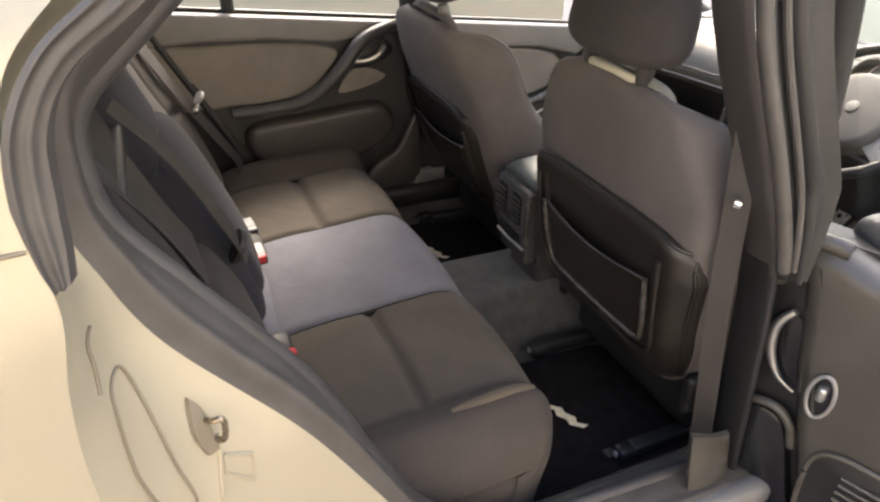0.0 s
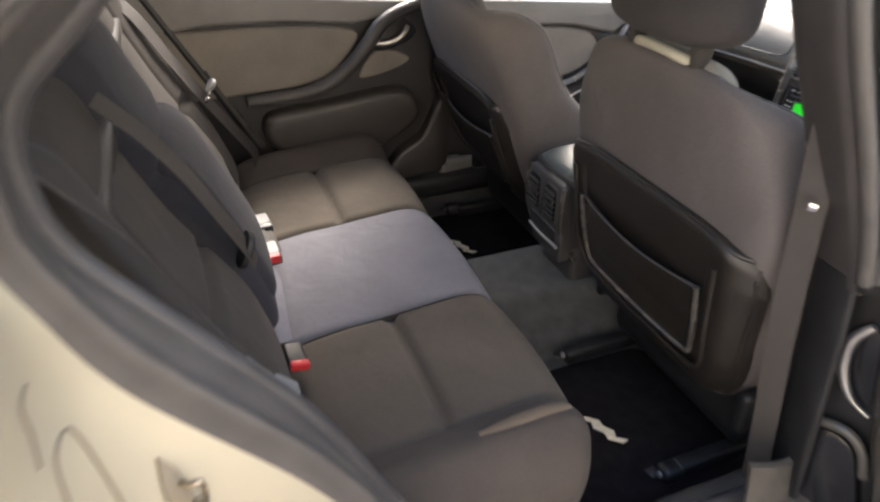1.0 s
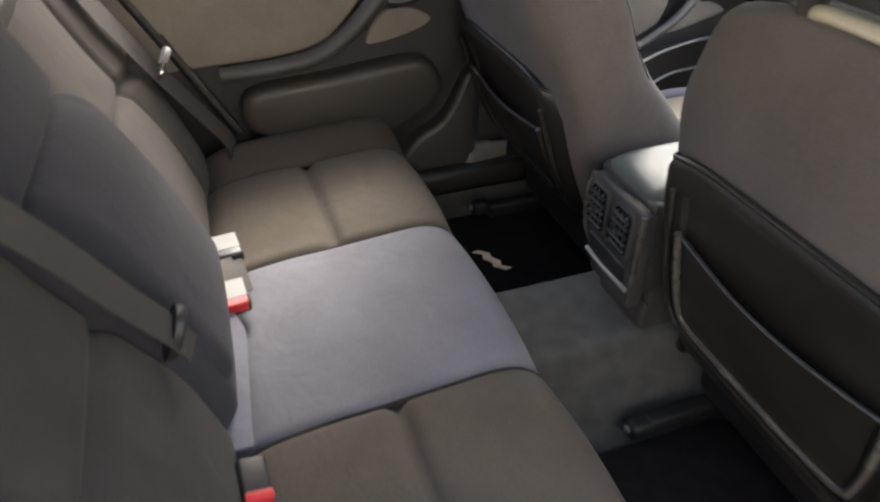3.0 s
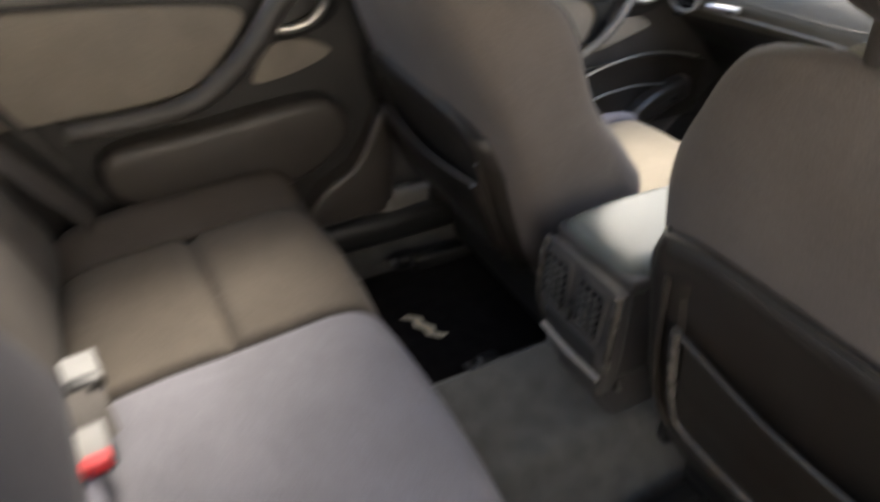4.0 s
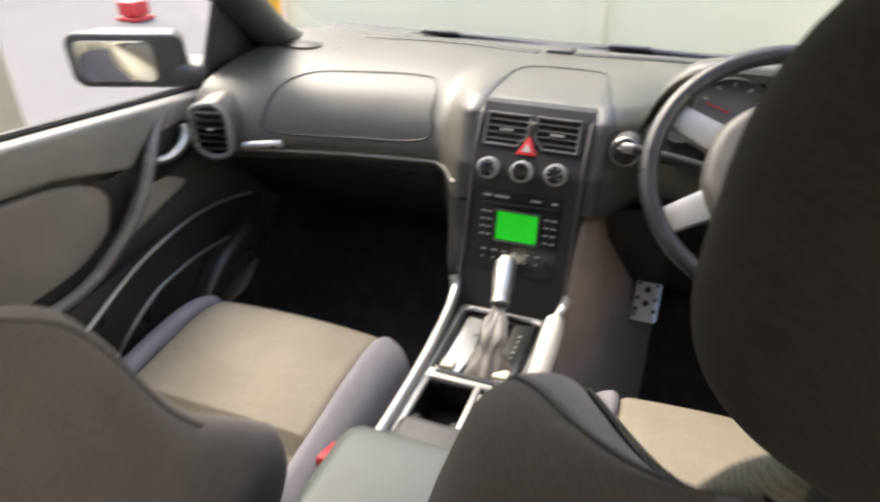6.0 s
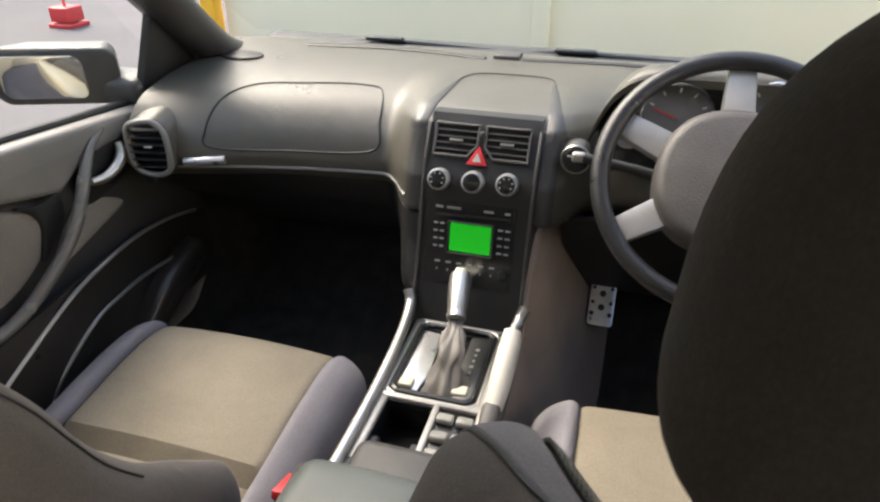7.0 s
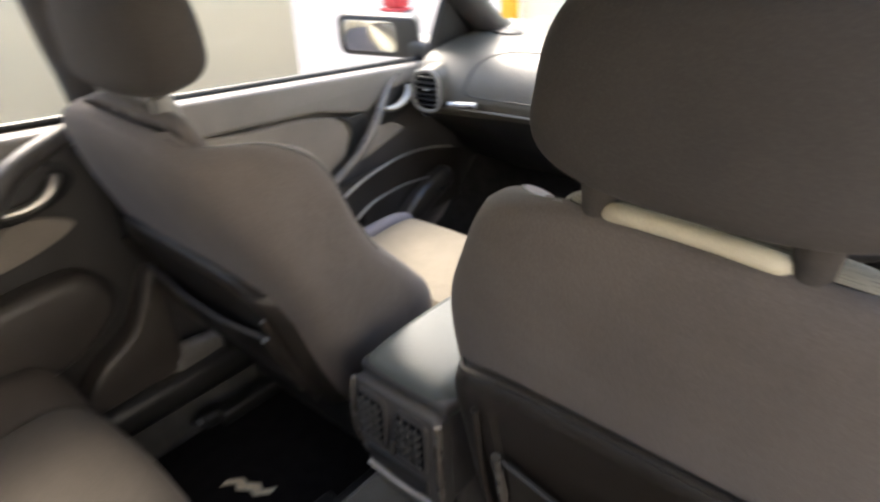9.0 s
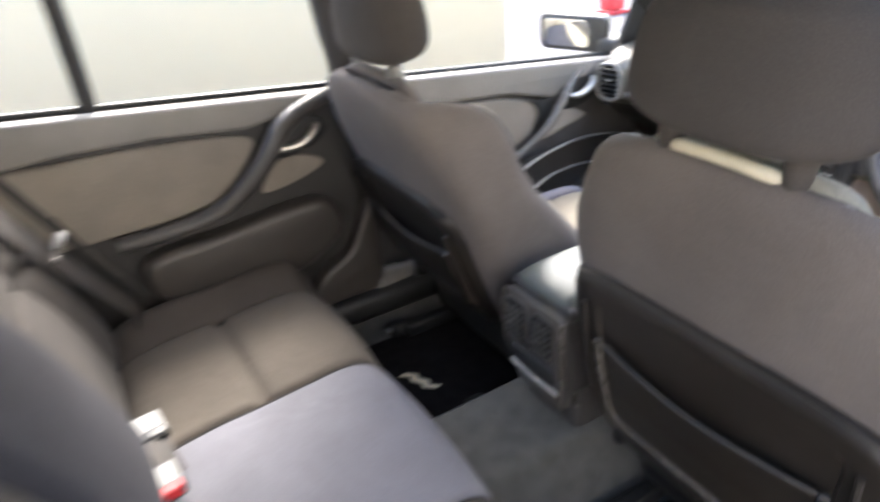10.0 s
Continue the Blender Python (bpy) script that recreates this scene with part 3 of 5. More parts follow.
# ---- rear bench ----
bench = thing("rear_bench_seat", "charcoal cloth rear bench with slate blue centre", "car seat", at=(0.2, C, 0.3))
TOPP = [(-0.06, 0.50), (0.0, 0.552), (0.10, 0.572), (0.20, 0.578), (0.30, 0.586), (0.38, 0.590), (0.43, 0.575), (0.462, 0.535), (0.470, 0.47), (0.458, 0.40), (0.44, 0.30)]
CG = [("s", 0.31, 0.018, 0.012)]
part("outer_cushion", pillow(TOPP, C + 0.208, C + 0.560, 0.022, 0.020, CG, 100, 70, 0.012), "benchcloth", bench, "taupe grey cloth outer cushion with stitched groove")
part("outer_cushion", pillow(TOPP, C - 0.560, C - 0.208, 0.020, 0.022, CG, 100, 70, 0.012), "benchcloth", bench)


def bolster(y):
    """The outer ends of the bench swell up towards the doors."""
    k = min(1, max(0, (abs(y - C) - 0.548) / 0.10))
    return 0.042 * k * k * (3 - 2 * k)


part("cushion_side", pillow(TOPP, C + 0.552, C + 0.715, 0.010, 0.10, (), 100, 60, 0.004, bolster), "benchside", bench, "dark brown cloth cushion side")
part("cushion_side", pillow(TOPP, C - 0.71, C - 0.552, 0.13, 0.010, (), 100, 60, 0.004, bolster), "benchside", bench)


def along_cushion(y, u0, u1, lift, n=24):
    """A line over the cushion at y, between two places of its profile."""
    P = [(x, 0, z) for x, z in TOPP]
    return [curve(P, u0 + (u1 - u0) * k / n) + Vector((0, y, lift)) for k in range(n + 1)]


for y in (C - 0.21, C + 0.21):
    part("seam_welt", tube(along_cushion(y, 0.08, 0.80, -0.012), 0.0065, 8, 60), "welt", bench, "dark piped seam")
for y in (C - 0.557, C + 0.557):
    part("seam_welt", tube(along_cushion(y, 0.08, 0.80, -0.007), 0.0045, 8, 60), "welt", bench)
# perforated edge whose warm tan also carries the ridge's soft highlight
part("lip_strip", tube(along_cushion(C - 0.612, 0.34, 0.57, 0.031), lambda u: 0.013 * math.sin(math.pi * min(0.96, max(0.04, u))) ** 0.4, 10, 50, 0.6), "lip", bench, "perforated taupe lip strip with its highlight in the colour")
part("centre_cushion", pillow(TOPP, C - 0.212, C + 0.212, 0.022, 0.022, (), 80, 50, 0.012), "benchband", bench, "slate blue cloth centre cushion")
BACKP = [(-0.39, 1.13), (-0.33, 1.165), (-0.27, 1.15), (-0.23, 1.05), (-0.175, 0.92), (-0.108, 0.79), (-0.062, 0.68), (-0.032, 0.60), (-0.035, 0.53)]


def wing(y, u):
    """The backrest swells at its outer edge, and its lumbar block below the cross seam."""
    k = min(1, max(0, (abs(y - C) - 0.47) / 0.09))
    m = min(1, max(0, (0.50 - abs(y - C)) / 0.06))
    return 0.026 * k * k * (3 - 2 * k) * math.sin(math.pi * u) ** 0.5 + 0.012 * m * math.exp(-((u - 0.70) / 0.10) ** 2)


BG = [("s", 0.575, 0.018, 0.010)]
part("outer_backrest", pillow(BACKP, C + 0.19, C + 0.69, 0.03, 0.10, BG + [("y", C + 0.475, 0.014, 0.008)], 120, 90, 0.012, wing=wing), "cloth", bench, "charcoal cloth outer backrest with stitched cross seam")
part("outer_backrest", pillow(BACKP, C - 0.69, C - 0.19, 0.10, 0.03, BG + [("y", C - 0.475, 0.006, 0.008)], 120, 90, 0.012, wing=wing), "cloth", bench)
CB = [(x + 0.025, z + 0.02) for x, z in BACKP[:-2]] + [(-0.018, 0.61), (-0.03, 0.545)]
part("centre_backrest", pillow(CB, C - 0.20, C + 0.20, 0.05, 0.05, [("s", 0.47, 0.020, 0.014)], 100, 50, 0.015), "shadeband", bench, "slate blue cloth centre backrest in a shaded tone")
AP = [(-0.20, 0.962), (-0.165, 0.980), (-0.130, 0.960), (-0.092, 0.89), (-0.050, 0.79), (-0.020, 0.71), (-0.010, 0.665), (-0.022, 0.632), (-0.05, 0.62)]
part("armrest_pad", pillow(AP, C - 0.168, C + 0.175, 0.035, 0.035, (), 70, 50, 0.008), "shadeband", bench, "folded slate blue centre armrest in a shaded tone")


def back_edge(u, v):
    """A band over the rolled outer edge of the backrest."""
    P = [(x, 0, z) for x, z in BACKP]
    k = 0.28 + 0.46 * u
    c = curve(P, k)
    t = (curve(P, k + 0.01) - curve(P, k - 0.01)).normalized()
    w = 0.018 + 0.030 * v
    d = 0.10 * (1 - math.sqrt(max(0, 1 - (1 - w / 0.10) ** 2))) - 0.010
    return c - Vector((-t.z, 0, t.x)) * d + Vector((0, C - 0.69 + w, 0))


part("backrest_edge", solid(grid(back_edge, 50, 8), (-0.004, 0.004, 0)), "perf", bench, "perforated grey backrest edge")
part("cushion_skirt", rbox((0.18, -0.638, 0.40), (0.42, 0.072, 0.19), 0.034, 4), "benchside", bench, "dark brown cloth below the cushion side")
part("bench_base", rbox((0.17, C, 0.36), (0.52, 1.30, 0.16), 0.03), "black", bench)


# ---- front seats ----
def front_seat(yc, label, lean=0.0, slide=0.0, deep=0.0):
    """A front seat about y = yc: back, head restraint, cushion, rear panel and its map pocket; its back leans on by lean degrees."""
    s = thing("front_seat", label, "car seat", "front seats", at=(0.9, yc, 0.3))
    BM = Matrix.Translation((0.87 + slide, yc, 0.5)) @ rot(0, -lean, 0).to_4x4() @ Matrix.Translation((-0.87, 0, -0.5))
    CM = Matrix.Translation((0, yc - 0.5 * slide, 0))

    def put(name, bm, material, parent, label="", m=BM):
        bmesh.ops.transform(bm, matrix=m, verts=bm.verts)
        return part(name, bm, material, parent, label)

    # z, x of the rear face, x of the front face, half width
    rows = [(0.50, 0.765, 0.93, 0.20), (0.56, 0.735, 0.95, 0.235), (0.64, 0.705, 0.978, 0.262), (0.70, 0.690, 0.972, 0.268), (0.76, 0.680, 0.932, 0.274), (0.82, 0.672, 0.890, 0.280), (0.88, 0.664, 0.850, 0.285), (0.95, 0.652, 0.822, 0.285), (1.01, 0.641, 0.815, 0.274), (1.05, 0.634, 0.806, 0.262), (1.074, 0.631, 0.792, 0.254), (1.095, 0.629, 0.768, 0.243), (1.114, 0.629, 0.738, 0.226), (1.131, 0.631, 0.702, 0.196), (1.145, 0.636, 0.676, 0.152), (1.152, 0.644, 0.668, 0.12)]
    P = [(x0, x1 + deep * min(1, (z - 0.5) / 0.3), z) for z, x0, x1, h in rows]
    W = [(h, 0, 0) for z, x0, x1, h in rows]

    def back(u, v):
        p, h = curve(P, u), curve(W, u).x
        a = v * 2 * math.pi
        ca, sa = math.cos(a), math.sin(a)
        e = 0.42
        kx = math.copysign(abs(ca) ** e, ca)
        ky = math.copysign(abs(sa) ** e, sa)
        x = (p.x + p.y) / 2 + (p.y - p.x) / 2 * kx
        y = h * ky * (1 - 0.10 * max(0, -kx) * min(1, max(0, (p.z - 1.0) / 0.1)))
        # bolsters swell forward at the sides, the middle is hollow
        if kx > 0:
            w = min(1, max(0, (max(h, 0.25) - 0.032 - abs(y)) / (0.112 if lean == 0 else 0.065)))
            x -= kx * min(0.118, 0.74 * (p.y - p.x)) * w * w * (3 - 2 * w) * min(1, u * 3)
        return Vector((x, y, p.z))

    bm = grid(back, 60, 96, False, True)
    bmesh.ops.holes_fill(bm, edges=[e for e in bm.edges if e.is_boundary], sides=0)
    put("backrest", fix(bm), "seatback", s, "brown grey cloth backrest")

    if lean == 0:
        put("backrest_front", solid(grid(lambda u, v: back(0.12 + 0.80 * u, 0.09 - 0.18 * v) + Vector((0.006, 0, 0.002)), 40, 24), (-0.004, 0, 0)), "perfdark", s, "perforated grey backrest centre")
        # paler cloth on the bolsters' inner faces
        for v0, v1 in ((0.100, 0.163), (0.837, 0.900)):
            put("inner_bolster", solid(grid(lambda u, v: back(0.30 + 0.66 * u, v0 + (v1 - v0) * v) + Vector((0.0022, 0, 0.0015)), 50, 20), (-0.003, 0, 0)), "bolster", s, "lilac grey inner bolster cloth")
    # the perforated centre wraps over the crest under the headrest
    put("crest_pad", tube([(0.668, -0.150, 1.10), (0.667, -0.138, 1.126), (0.666, -0.118, 1.146), (0.668, -0.07, 1.151), (0.669, 0, 1.153), (0.668, 0.07, 1.151), (0.666, 0.112, 1.146), (0.667, 0.128, 1.126), (0.668, 0.138, 1.10)], 0.015, 12, 70, 0.8), "perf" if lean == 0 else "seatback", s, m=BM @ Matrix.Translation((0.8 * deep, 0, 0)))
    if lean == 0:
        put("crest_piping", tube([(0.656, -0.060, 1.150), (0.645, -0.045, 1.157), (0.643, 0, 1.160), (0.643, 0.04, 1.160), (0.645, 0.07, 1.158), (0.656, 0.085, 1.150)], 0.0085, 10, 40), "cream", s, "cream vinyl crest edge")
    for side in (0.17, 0.83):
        put("seam", tube([back(0.40 + 0.05 * k, side) + Vector((0.0006, 0, 0.0004)) for k in range(12)], 0.0013, 6, 70), "black", s)

    # hard rear shell, slightly proud of the cloth
    RW = [((r[3] - 0.002) * (1.0 if lean == 0 else 0.87), 0, 0) for r in rows]

    def rear(u, v):
        k = 0.040 + u * 0.415
        p, h = curve(P, k), curve(RW, k).x
        t = 2 * v - 1
        edge = max(0, abs(t) - 0.80) / 0.20
        top = max(0, u - 0.94) / 0.06
        z = p.z - (0.018 + 0.04 * abs(t) ** 6) * u ** 3
        x = p.x - 0.014 + 0.05 * edge ** 2.2 + 0.012 * top ** 2
        inn = 1.0 if (abs(t) < 0.70 and 0.08 < u < 0.86) else 0.0
        return Vector((x + 0.006 * inn, h * t * (1 - 0.05 * max(0, u - 0.8) * 5), z))

    rp = put("rear_panel", solid(grid(rear, 70, 80), (0.012, 0, 0)), "panel", s, "black moulded plastic rear panel")
    put("panel_edge", tube([rear(k / 10, 0.012) for k in range(11)] + [rear(0.995, 0.06 + 0.11 * k) for k in range(9)] + [rear(1 - k / 10, 0.988) for k in range(11)], 0.0045, 8, 120), "panel", rp)
    # map pocket: a thin sheet with piped edge
    def on(y, z):
        for a, b in zip(rows, rows[1:]):
            if a[0] <= z <= b[0]:
                f = (z - a[0]) / (b[0] - a[0])
                x = a[1] + (b[1] - a[1]) * f
                break
        else:
            x = rows[0][1]
        return Vector((x - 0.020, y, z))

    put("pocket", solid(grid(lambda u, v: on(-0.172 + 0.344 * u, 0.628 + 0.168 * v) + Vector((-0.010 * math.sin(math.pi * u) * v, 0, -0.014 * math.sin(math.pi * u) * v ** 3)), 24, 14), (0.004, 0, 0)), "panel", rp)
    put("elastic", tube([on(-0.178 + 0.0356 * k, 0.797 - 0.014 * math.sin(math.pi * k / 10)) + Vector((-0.003 - 0.010 * math.sin(math.pi * k / 10), 0, 0)) for k in range(11)], 0.0028, 6, 40), "plastic", rp)
    # passenger's rail takes the panel's black, for the shadow it lies in
    put("piping", tube([on(-0.186, 0.80) + Vector((-0.004, 0, 0)), on(-0.184, 0.72), on(-0.176, 0.655), on(-0.158, 0.628), on(-0.08, 0.618), on(0, 0.616), on(0.08, 0.618), on(0.158, 0.628), on(0.176, 0.655), on(0.184, 0.72), on(0.186, 0.80) + Vector((-0.004, 0, 0))], 0.0064, 10, 120), "pipe" if lean == 0 else "panel", rp, "raised grey pocket rail" if lean == 0 else "")
    put("shell_rib", tube([on(-0.215, 0.86), on(-0.212, 0.72), on(-0.20, 0.63), on(-0.16, 0.596), on(0, 0.588), on(0.16, 0.596), on(0.20, 0.63), on(0.212, 0.72), on(0.215, 0.86)], 0.005, 8, 100), "panel", rp)
    # cushion
    cp = [(0.84, 0.52), (0.92, 0.562), (1.02, 0.574), (1.12, 0.583), (1.23, 0.594), (1.32, 0.592), (1.37, 0.565), (1.382, 0.505), (1.365, 0.42), (1.34, 0.38)]
    put("cushion_insert", pillow(cp, -0.185, 0.185, 0.022, 0.022, [("s", 0.275, 0.028, 0.012)], 70, 40, 0.008), "insert", s, "taupe cloth cushion centre", m=CM)
    bp = [(x - 0.004, z + 0.016) for x, z in cp]
    put("cushion_bolster", pillow(bp, 0.178, 0.258, 0.02, 0.085, (), 60, 30), "bolster", s, "grey cloth cushion bolster", m=CM)
    put("cushion_bolster", pillow(bp, -0.258, -0.178, 0.085, 0.02, (), 60, 30), "bolster", s, m=CM)
    put("seat_base", rbox((1.08, 0, 0.42), (0.50, 0.46, 0.14), 0.03), "black", s, m=CM)
    for y in (-0.2, 0.2):
        put("seat_rail", rbox((1.02, y, 0.315), (0.62, 0.035, 0.04), 0.008), "black", s, m=CM)
        put("recline_cover", rbox((0.86, y * 1.22, 0.50), (0.16, 0.03, 0.10), 0.012), "black", s, m=CM)
    # head restraint
    def head(u, v):
        a = (u - 0.5) * math.pi
        b = v * 2 * math.pi
        e1, e2 = (0.70 if a > 0 else 0.62), 0.80
        f = lambda w, e: math.copysign(abs(w) ** e, w)
        zz = f(math.sin(a), e1)
        rr = abs(math.cos(a)) ** e1
        x = 0.664 + 0.066 * rr * f(math.cos(b), e2) + 0.010 * zz
        y = (0.006 if lean == 0 else -0.014) + (0.151 - 0.006 * zz) * rr * f(math.sin(b), e2)
        return Vector((x, y, 1.246 + (0.106 if zz > 0 else (0.066 if lean == 0 else 0.056)) * zz))

    HM = BM @ Matrix.Translation((1.7 * deep, 0, 0))
    put("headrest", fix(grid(head, 40, 60, False, True)), "head", s, "charcoal cloth headrest", HM)
    for y in (-0.072, 0.092):
        put("headrest_post", cyl((0.656, y, 1.08), (0.655, y, 1.21), 0.006), "chrome", s, m=HM)
        if lean == 0:
            put("post_sleeve", cyl((0.655, y, 1.14), (0.655, y, 1.205), 0.013, 0.020, 18, 0.002), "head", s, m=HM)
            put("post_guide", cyl((0.656, y, 1.135), (0.655, y, 1.166), 0.0145, 0.012, 18, 0.003), "white", s, "pale post guide", HM)
        else:
            put("post_guide", cyl((0.650, y, 1.140), (0.648, y, 1.182), 0.019, 0.016, 18, 0.004), "latch", s, "pale post guide", HM)
    return s


driver = front_seat(C - 0.413, "brown grey cloth driver's seat set upright")
passenger = front_seat(C + 0.413, "brown grey cloth passenger seat leaning back", 11.0, 0.05, 0.030)


# ---- left doors ----
def waist(x):
    """Height of the left window line."""
    return 1.072 - 0.09 * x


# rear left door
rd = thing("car_door", "closed rear door with taupe cloth insert and grey trim", "car door", "car doors", at=(0.3, 0.76, 0.45))


def rear_skin(u, v):
    x = -0.22 + 0.925 * u
    top = waist(x)
    z = 0.42 + (top - 0.42) * v
    y = 0.752 - 0.018 * math.sin(v * math.pi) + 0.02 * max(0, v - 0.9) * 10
    return Vector((x, y, z))


# near-black skin stands in for the shadows around pad and ledge
part("door_skin", solid(grid(rear_skin, 40, 40), (0, 0.03, 0)), "dashlow", rd)
part("upper_trim", plate([(-0.22, waist(-0.22)), (-0.22, 0.975), (0.0, 0.99), (0.2, 0.985), (0.40, 0.962), (0.48, 0.975), (0.60, 1.005), (0.70, 1.01)], lambda a, b, h: Vector((a, 0.752 - h, b)), 0.028, 0.012, 4), "doortrim", rd, "grey plastic window ledge")
part("cloth_insert", plate(smooth_loop([(-0.22, 0.80), (-0.22, 0.968), (0.0, 0.978), (0.2, 0.972), (0.36, 0.955), (0.41, 0.935), (0.40, 0.90), (0.345, 0.838), (0.28, 0.80), (0.1, 0.785)], 60), lambda a, b, h: Vector((a, 0.742 - h, b)), 0.016, 0.010, 4), "doorcloth", rd, "taupe cloth door insert")
part("grab_handle", tube([(0.06, 0.715, 0.768), (0.20, 0.708, 0.774), (0.295, 0.70, 0.795), (0.368, 0.695, 0.844), (0.423, 0.69, 0.90), (0.475, 0.695, 0.962), (0.54, 0.71, 0.992), (0.63, 0.735, 1.008)], lambda u: 0.019 + 0.004 * math.sin(math.pi * u), 12, 60), "plastic", rd, "dark curved pull handle")
part("handle_cup", plate(smooth_loop([(0.455, 0.885), (0.47, 0.955), (0.56, 0.965), (0.60, 0.93), (0.57, 0.895), (0.50, 0.875)], 40), lambda a, b, h: Vector((a, 0.735 - h, b)), 0.012, 0.006), "black", rd)
part("door_lever", tube([(0.468, 0.718, 0.901), (0.50, 0.712, 0.902), (0.535, 0.710, 0.912), (0.558, 0.712, 0.932), (0.568, 0.718, 0.945)], lambda u: 0.008 + 0.003 * math.sin(math.pi * u), 10, 30, 1.0), "silver", rd, "satin silver door lever")
part("lower_insert", plate(smooth_loop([(0.41, 0.80), (0.455, 0.868), (0.52, 0.872), (0.575, 0.845), (0.55, 0.822), (0.47, 0.80)], 40), lambda a, b, h: Vector((a, 0.738 - h, b)), 0.012, 0.006), "doorcloth", rd)
part("armrest_pad", plate(smooth_loop([(0.11, 0.62), (0.11, 0.72), (0.30, 0.742), (0.48, 0.76), (0.555, 0.752), (0.595, 0.70), (0.59, 0.65), (0.53, 0.60), (0.44, 0.568), (0.25, 0.57)], 60), lambda a, b, h: Vector((a, 0.737 - h, b)), 0.055, 0.026, 5), "doorpad", rd)
part("door_foot", plate(smooth_loop([(0.47, 0.44), (0.52, 0.53), (0.60, 0.58), (0.645, 0.66), (0.665, 0.70), (0.69, 0.70), (0.695, 0.58), (0.69, 0.45), (0.6, 0.435)], 50), lambda a, b, h: Vector((a, 0.74 - h, b)), 0.05, 0.015, 3), "doorpad", rd)
part("waist_moulding", tube([(-0.22, 0.775, waist(-0.22) + 0.004), (0.25, 0.775, waist(0.25) + 0.004), (0.70, 0.775, waist(0.70) + 0.004)], 0.008, 8, 20), "black", rd)
p = pane("window_pane", [(-0.25, 0.775, waist(-0.25)), (0.70, 0.775, waist(0.70)), (0.60, 0.70, 1.50), (-0.35, 0.70, 1.45)], (0, 0.004, 0))
p.parent = rd
p.matrix_parent_inverse = Matrix.Translation(-rd.location)
part("window_frame", tube([(0.092, 0.775, waist(0.1)), (0.086, 0.747, 1.28), (0.075, 0.71, 1.48)], 0.019, 8, 20), "black", rd)
part("window_frame", tube([(0.70, 0.78, waist(0.7)), (0.655, 0.74, 1.25), (0.60, 0.695, 1.5)], 0.022, 8, 20), "black", rd)

# front left door
fd = thing("car_door", "closed front door with silver pull and map pocket", "car door", "car doors", at=(1.3, 0.78, 0.45))


def front_skin(u, v):
    x = 0.73 + 1.16 * u
    z = 0.29 + (waist(x) - 0.29) * v
    return Vector((x, 0.79 - 0.02 * math.sin(v * math.pi), z))


part("door_skin", solid(grid(front_skin, 40, 40), (0, 0.03, 0)), "plastic", fd)
part("upper_trim", plate([(0.73, waist(0.73)), (0.73, 0.915), (1.0, 0.90), (1.2, 0.882), (1.36, 0.84), (1.43, 0.88), (1.55, 0.885), (1.88, 0.87), (1.88, waist(1.88))], lambda a, b, h: Vector((a, 0.79 - h, b)), 0.035, 0.014, 4), "doortrim", fd, "grey plastic window ledge")
part("cloth_insert", plate(smooth_loop([(0.75, 0.71), (0.75, 0.90), (1.0, 0.888), (1.176, 0.873), (1.30, 0.838), (1.33, 0.815), (1.31, 0.775), (1.25, 0.73), (1.167, 0.705), (1.0, 0.70)], 60), lambda a, b, h: Vector((a, 0.775 - h, b)), 0.014, 0.008, 4), "doorcloth", fd, "taupe cloth door insert")
part("grab_handle", tube([(0.85, 0.745, 0.665), (1.05, 0.74, 0.68), (1.17, 0.73, 0.692), (1.265, 0.725, 0.738), (1.325, 0.722, 0.785), (1.37, 0.728, 0.835), (1.405, 0.738, 0.872), (1.45, 0.752, 0.905), (1.52, 0.768, 0.93)], lambda u: 0.0118 - 0.006 * max(0, u - 0.7) / 0.3, 12, 60), "handle", fd, "grey curved pull handle")
part("finger_recess", plate(smooth_loop([(1.345, 0.845), (1.30, 0.846), (1.255, 0.858), (1.285, 0.832), (1.295, 0.80), (1.275, 0.745), (1.30, 0.755), (1.345, 0.80)], 40), lambda a, b, h: Vector((a, 0.764 - h, b)), 0.010, 0.003), "black", fd, "black finger recess behind the pull")
part("handle_cup", plate(smooth_loop([(1.40, 0.80), (1.42, 0.875), (1.50, 0.895), (1.55, 0.87), (1.53, 0.82), (1.46, 0.795)], 40), lambda a, b, h: Vector((a, 0.77 - h, b)), 0.012, 0.006), "black", fd)
part("door_lever", tube([(1.414, 0.742, 0.842), (1.445, 0.736, 0.840), (1.48, 0.736, 0.850), (1.50, 0.738, 0.868), (1.506, 0.744, 0.888)], lambda u: 0.007 + 0.004 * math.sin(math.pi * u), 10, 30), "silver", fd, "satin silver door lever")
part("lower_insert", plate(smooth_loop([(1.31, 0.715), (1.38, 0.795), (1.45, 0.79), (1.50, 0.76), (1.44, 0.74)], 40), lambda a, b, h: Vector((a, 0.772 - h, b)), 0.012, 0.006), "doorcloth", fd)
part("pocket_rim", tube([(1.02, 0.72, 0.57), (1.16, 0.715, 0.635), (1.27, 0.715, 0.678), (1.37, 0.715, 0.698), (1.468, 0.72, 0.702), (1.58, 0.73, 0.685), (1.685, 0.74, 0.655)], 0.0042, 8, 50), "silver", fd, "thin satin pocket rim")
part("pocket_body", solid(grid(lambda u, v: Vector((1.0 + 0.75 * u, 0.76 - 0.06 * math.sin(math.pi * min(1, u + 0.25)) * (1 - 0.35 * v), 0.46 + v * (0.14 + 0.09 * math.sin(math.pi * (0.2 + 0.7 * u))))), 30, 12), (0, 0.008, 0)), "pocket", fd)
